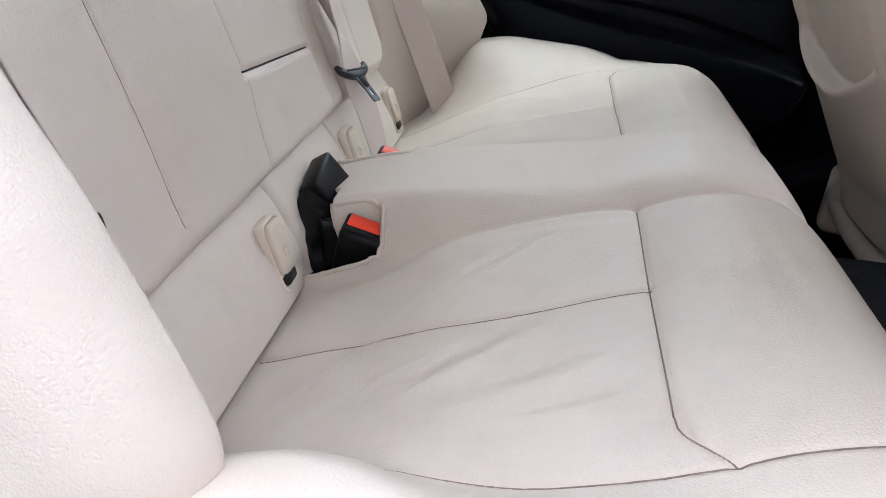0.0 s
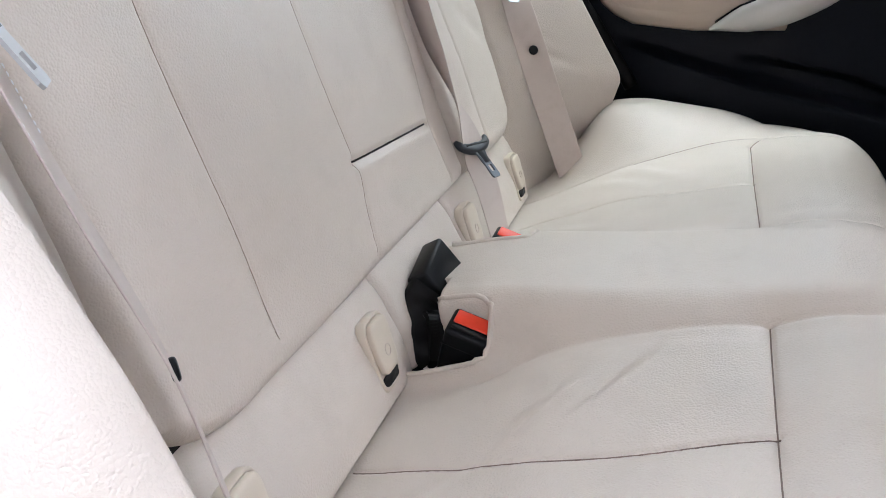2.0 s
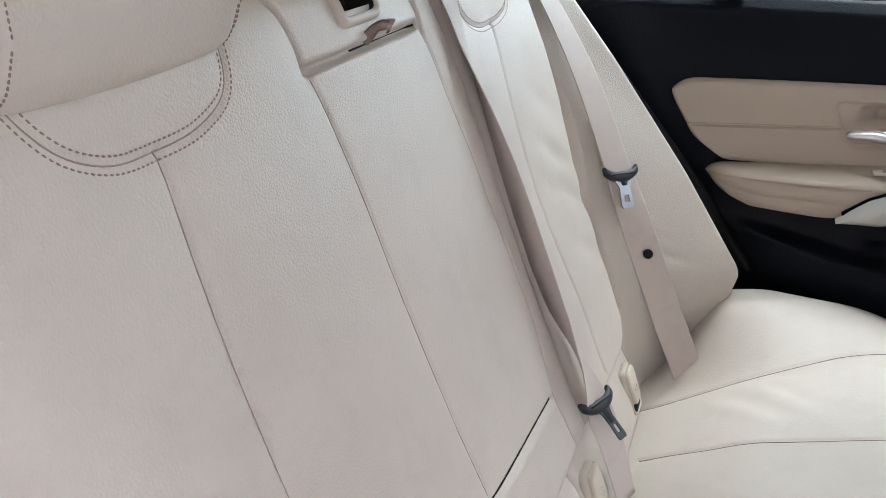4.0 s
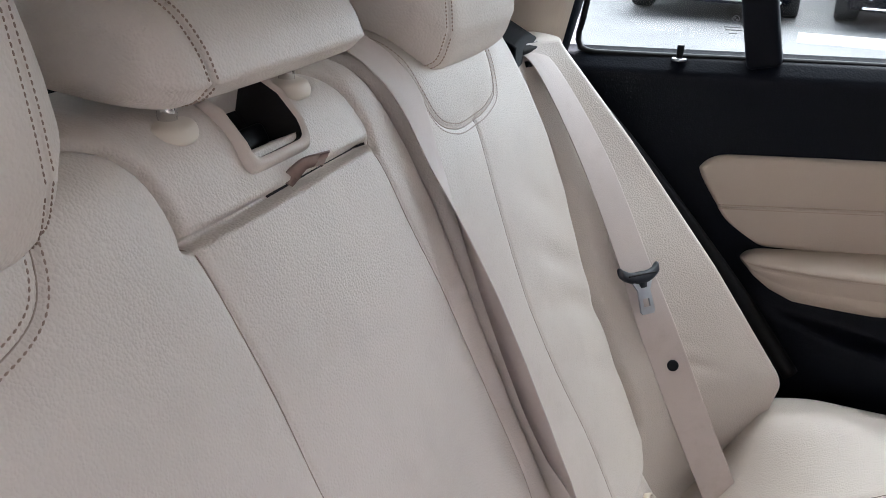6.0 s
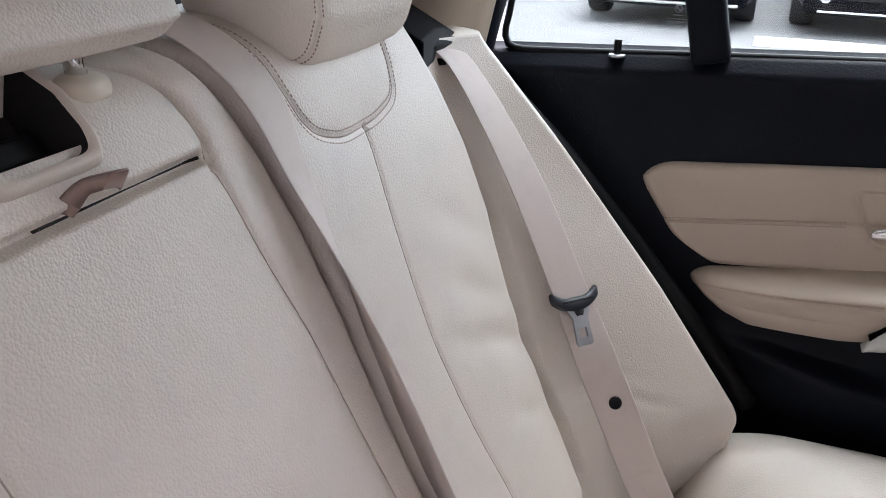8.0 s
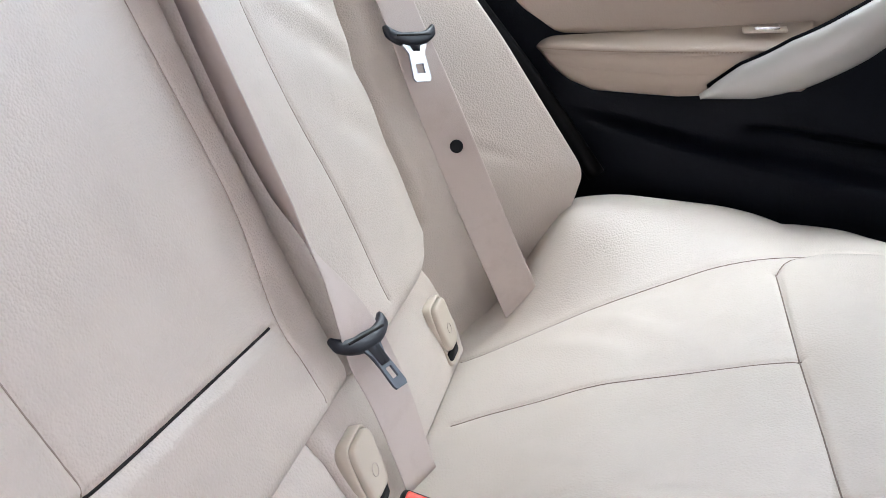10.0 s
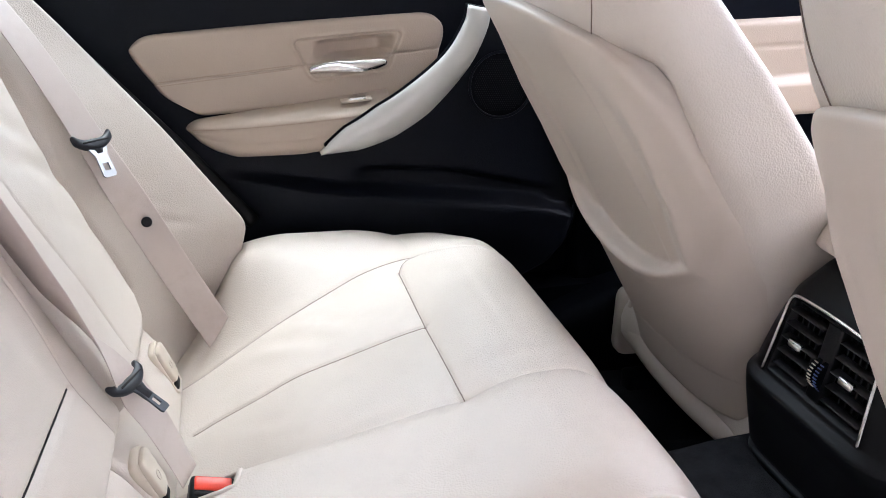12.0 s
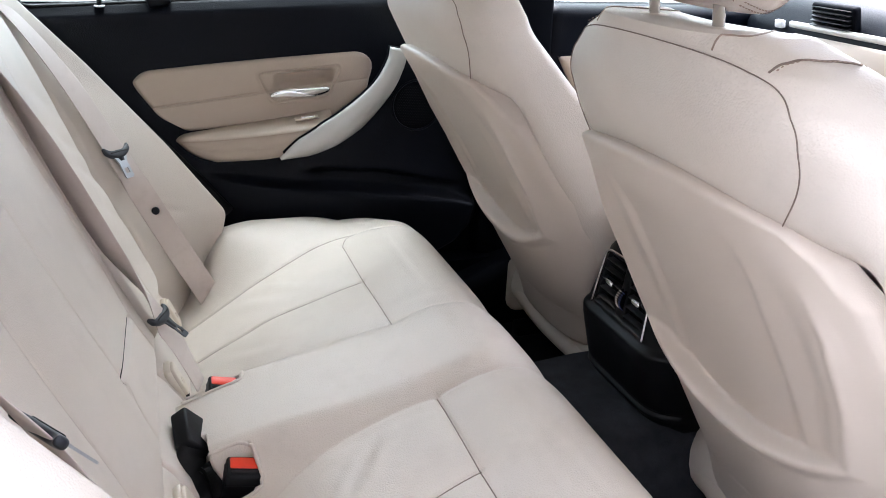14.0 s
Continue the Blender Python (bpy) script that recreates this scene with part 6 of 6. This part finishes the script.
uu, v = np.linspace(0, 1, n)[:, None], np.linspace(0, 1, m)[None, :]
Xf = (0.97 - 0.10 * v) * (1 - uu) + 1.45 * uu
Zf = (0.70 + 0.02 * uu) * (1 - v) + (0.872 + 0.03 * uu) * v
e = np.minimum(np.minimum(uu, 1 - uu) * 0.5, np.minimum(v, 1 - v) * 0.17)
hf = 0.012 - edge_round(e, 0.012) - 0.003 * np.exp(-((Zf - 0.822 - 0.06 * (Xf - 0.9)) / 0.003) ** 2) + 0.022 * sm(0.765 + 0.04 * uu - Zf, 0, 0.012)
part("insert", sheet_mesh("insert", np.stack([Xf, door_y(Zf) - hf, Zf], 2), (0, 0.02, 0), TAN, flip=True), t_f, "beige leather door insert and armrest")
t_d = thing("dashboard", "black dashboard with silver strip and side air vent", "dashboard", at=(1.5, 0, 0.8))
part("body", outline_loft("body", [(1.36, 0.96), (1.40, 1.02), (1.50, 1.05), (1.68, 1.06), (1.70, 0.80), (1.66, 0.55), (1.48, 0.60), (1.40, 0.75), (1.37, 0.88)], -0.73, 0.73, 0.02, DOORBLACK, n=70, k=16), t_d)
part("silver_strip", box_mesh("silver_strip", (0.012, 0.50, 0.014), SILVER, 0.004, 2, m=pose(1.352, 0.30, 0.972, 0, 0, 0)), t_d, "satin silver dashboard strip")
part("cream_strip", box_mesh("cream_strip", (0.02, 0.50, 0.06), SHELL, 0.01, 2, m=pose(1.366, 0.30, 0.925, 0, 0, 0)), t_d, "beige lower dashboard")
part("white_tag", box_mesh("white_tag", (0.012, 0.026, 0.018), WHITE, 0.003, 2, m=pose(1.352, 0.585, 0.968, 0, -10, 0)), t_d, "small white block")
vt = part("vent", box_mesh("vent", (0.02, 0.13, 0.055), LOWBLACK, 0.006, 2, m=pose(1.358, 0.42, 1.002, 0, -15, 0)), t_d, "black side air vent")
for i in range(5):
    part("slat", box_mesh("slat", (0.012, 0.115, 0.002), BLACK, 0.0005, 1, m=pose(1.346, 0.42, 0.982 + i * 0.0095, 0, -25, 0)), vt)
pa = sheet_mesh("front_pane", np.array([[[x, 0.757 - 0.10 * (z - 1.0), z] for z in np.linspace(0.970, 1.40, 6)] for x in np.linspace(0.86, 1.5, 8)]), (0, 0.004, 0), GLASS, flip=True)
single("window_2", pa, "front door window glass", "car window", kind="structure")

# ---- parked cars outside ----


def wheel(parent, x, y, r, w):
    m = pose(x, y, GROUND + r, 0, 90, 0)
    ty = []
    for rr, ww in ((r * 0.62, -w / 2), (r * 0.93, -w / 2), (r, -w / 2 + 0.03), (r, w / 2 - 0.03), (r * 0.93, w / 2), (r * 0.62, w / 2)):
        a = np.linspace(0, 2 * np.pi, 36, endpoint=False)
        ty.append(np.stack([np.full(36, x + ww), y + rr * np.cos(a), GROUND + r + rr * np.sin(a)], 1))
    o = part("wheel", loft_mesh("wheel", ty, TYRE), parent, "black tyre")
    part("rim", disc_mesh("rim", r * 0.62, w * 0.9, SILVER, 24, 0.02, m), o, "silver rim")


def parked_car(x, y, paint, label, nose=-1, tall=0.0):
    """A car parked nose-on: body loft across its length, bumper, grilles, lamps, wheels, glass."""
    t = thing("parked_car", label, "car", "parked cars", at=(x, y, GROUND))
    W = 0.89 + tall * 0.05
    prof = [(0.0, 0.20, 0.62, 0.80), (0.05, 0.18, 0.72 + tall * 0.1, 0.93), (0.25, 0.17, 0.80 + tall * 0.15, 0.98), (1.1, 0.17, 0.96 + tall * 0.2, 1.0), (1.9, 0.17, 1.30 + tall * 0.25, 1.0), (2.6, 0.17, 1.46 + tall * 0.25, 1.0), (3.6, 0.18, 1.38 + tall * 0.25, 1.0), (4.3, 0.22, 1.0, 0.97), (4.5, 0.30, 0.85, 0.88)]
    ps = spline(prof, 40)
    rings = []
    for d, lo, hi, wf in ps:
        ring = []
        for a in np.linspace(0, 2 * np.pi, 40, endpoint=False):
            c, s_ = math.cos(a), math.sin(a)
            yy = math.copysign(abs(c) ** 0.35, c) * W * wf
            zz = (lo + hi) / 2 + math.copysign(abs(s_) ** 0.45, s_) * (hi - lo) / 2
            if zz > 0.9:
                yy *= 1 - 0.35 * (zz - 0.9)
            ring.append((x + yy, y - nose * d, GROUND + zz))
        rings.append(ring)
    part("body", loft_mesh("body", rings, paint), t)
    f = y + nose * 0.012
    part("bumper", box_mesh("bumper", (1.62 * W / 0.89, 0.14, 0.20), LOWBLACK, 0.05, 3, at=(x, f + 0.05 * -nose, GROUND + 0.30)), t, "black lower bumper")
    part("air_intake", box_mesh("air_intake", (0.95, 0.06, 0.10), VOID, 0.02, 2, at=(x, f + nose * 0.05, GROUND + 0.40)), t)
    part("splitter", box_mesh("splitter", (1.45, 0.10, 0.025), CHROME if tall else SILVER, 0.008, 2, at=(x, f + nose * 0.04, GROUND + 0.235)), t)
    part("grille", box_mesh("grille", (0.80, 0.05, 0.16), VOID, 0.03, 2, at=(x, f + nose * 0.01, GROUND + 0.62)), t)
    part("number_plate", box_mesh("number_plate", (0.52, 0.015, 0.11), WHITE, 0.005, 1, at=(x, f + nose * 0.07, GROUND + 0.47)), t, "pale number plate")
    for sx in (1, -1):
        part("headlight", box_mesh("headlight", (0.34, 0.10, 0.13), CHROME, 0.04, 3, m=pose(x + sx * 0.62 * W / 0.89, f + 0.03 * -nose, GROUND + 0.66, 0, 0, -sx * nose * 18)), t, "clear headlight")
        part("fog_light", disc_mesh("fog_light", 0.05, 0.06, CHROME, 24, 0.01, pose(x + sx * 0.66, f + nose * 0.03, GROUND + 0.36, 90)), t, "round fog light")
        wheel(t, x + sx * (W - 0.12), y - nose * 0.85, 0.33 + 0.02 * tall, 0.23)
        wheel(t, x + sx * (W - 0.12), y - nose * 3.55, 0.33 + 0.02 * tall, 0.23)
    part("windscreen", sheet_mesh("windscreen", np.array([[[x + u_ * (0.66 - 0.08 * w_), y - nose * (1.15 + 0.78 * w_) + nose * 0.03, GROUND + 0.98 + tall * 0.2 + 0.40 * w_] for w_ in np.linspace(0, 1, 6)] for u_ in np.linspace(-1, 1, 10)]), (0, 0.01, -0.01), VOID, flip=nose < 0), t, "dark windscreen")
    return t


parked_car(-0.93, 9.05, CARNAVY, "dark navy car parked nose-on across the lane")
parked_car(1.25, 9.15, CARBLACK, "black car parked nose-on with a wide bumper", tall=1.0)
parked_car(3.9, 9.3, CARNAVY, "dark car parked at the end of the row")
parked_car(-4.25, 7.5, CARBLACK, "black car parked nose-on with bright lamps")
parked_car(-5.78, 6.1, CARBLUE, "bright blue car parked beside the black cars", tall=1.0)
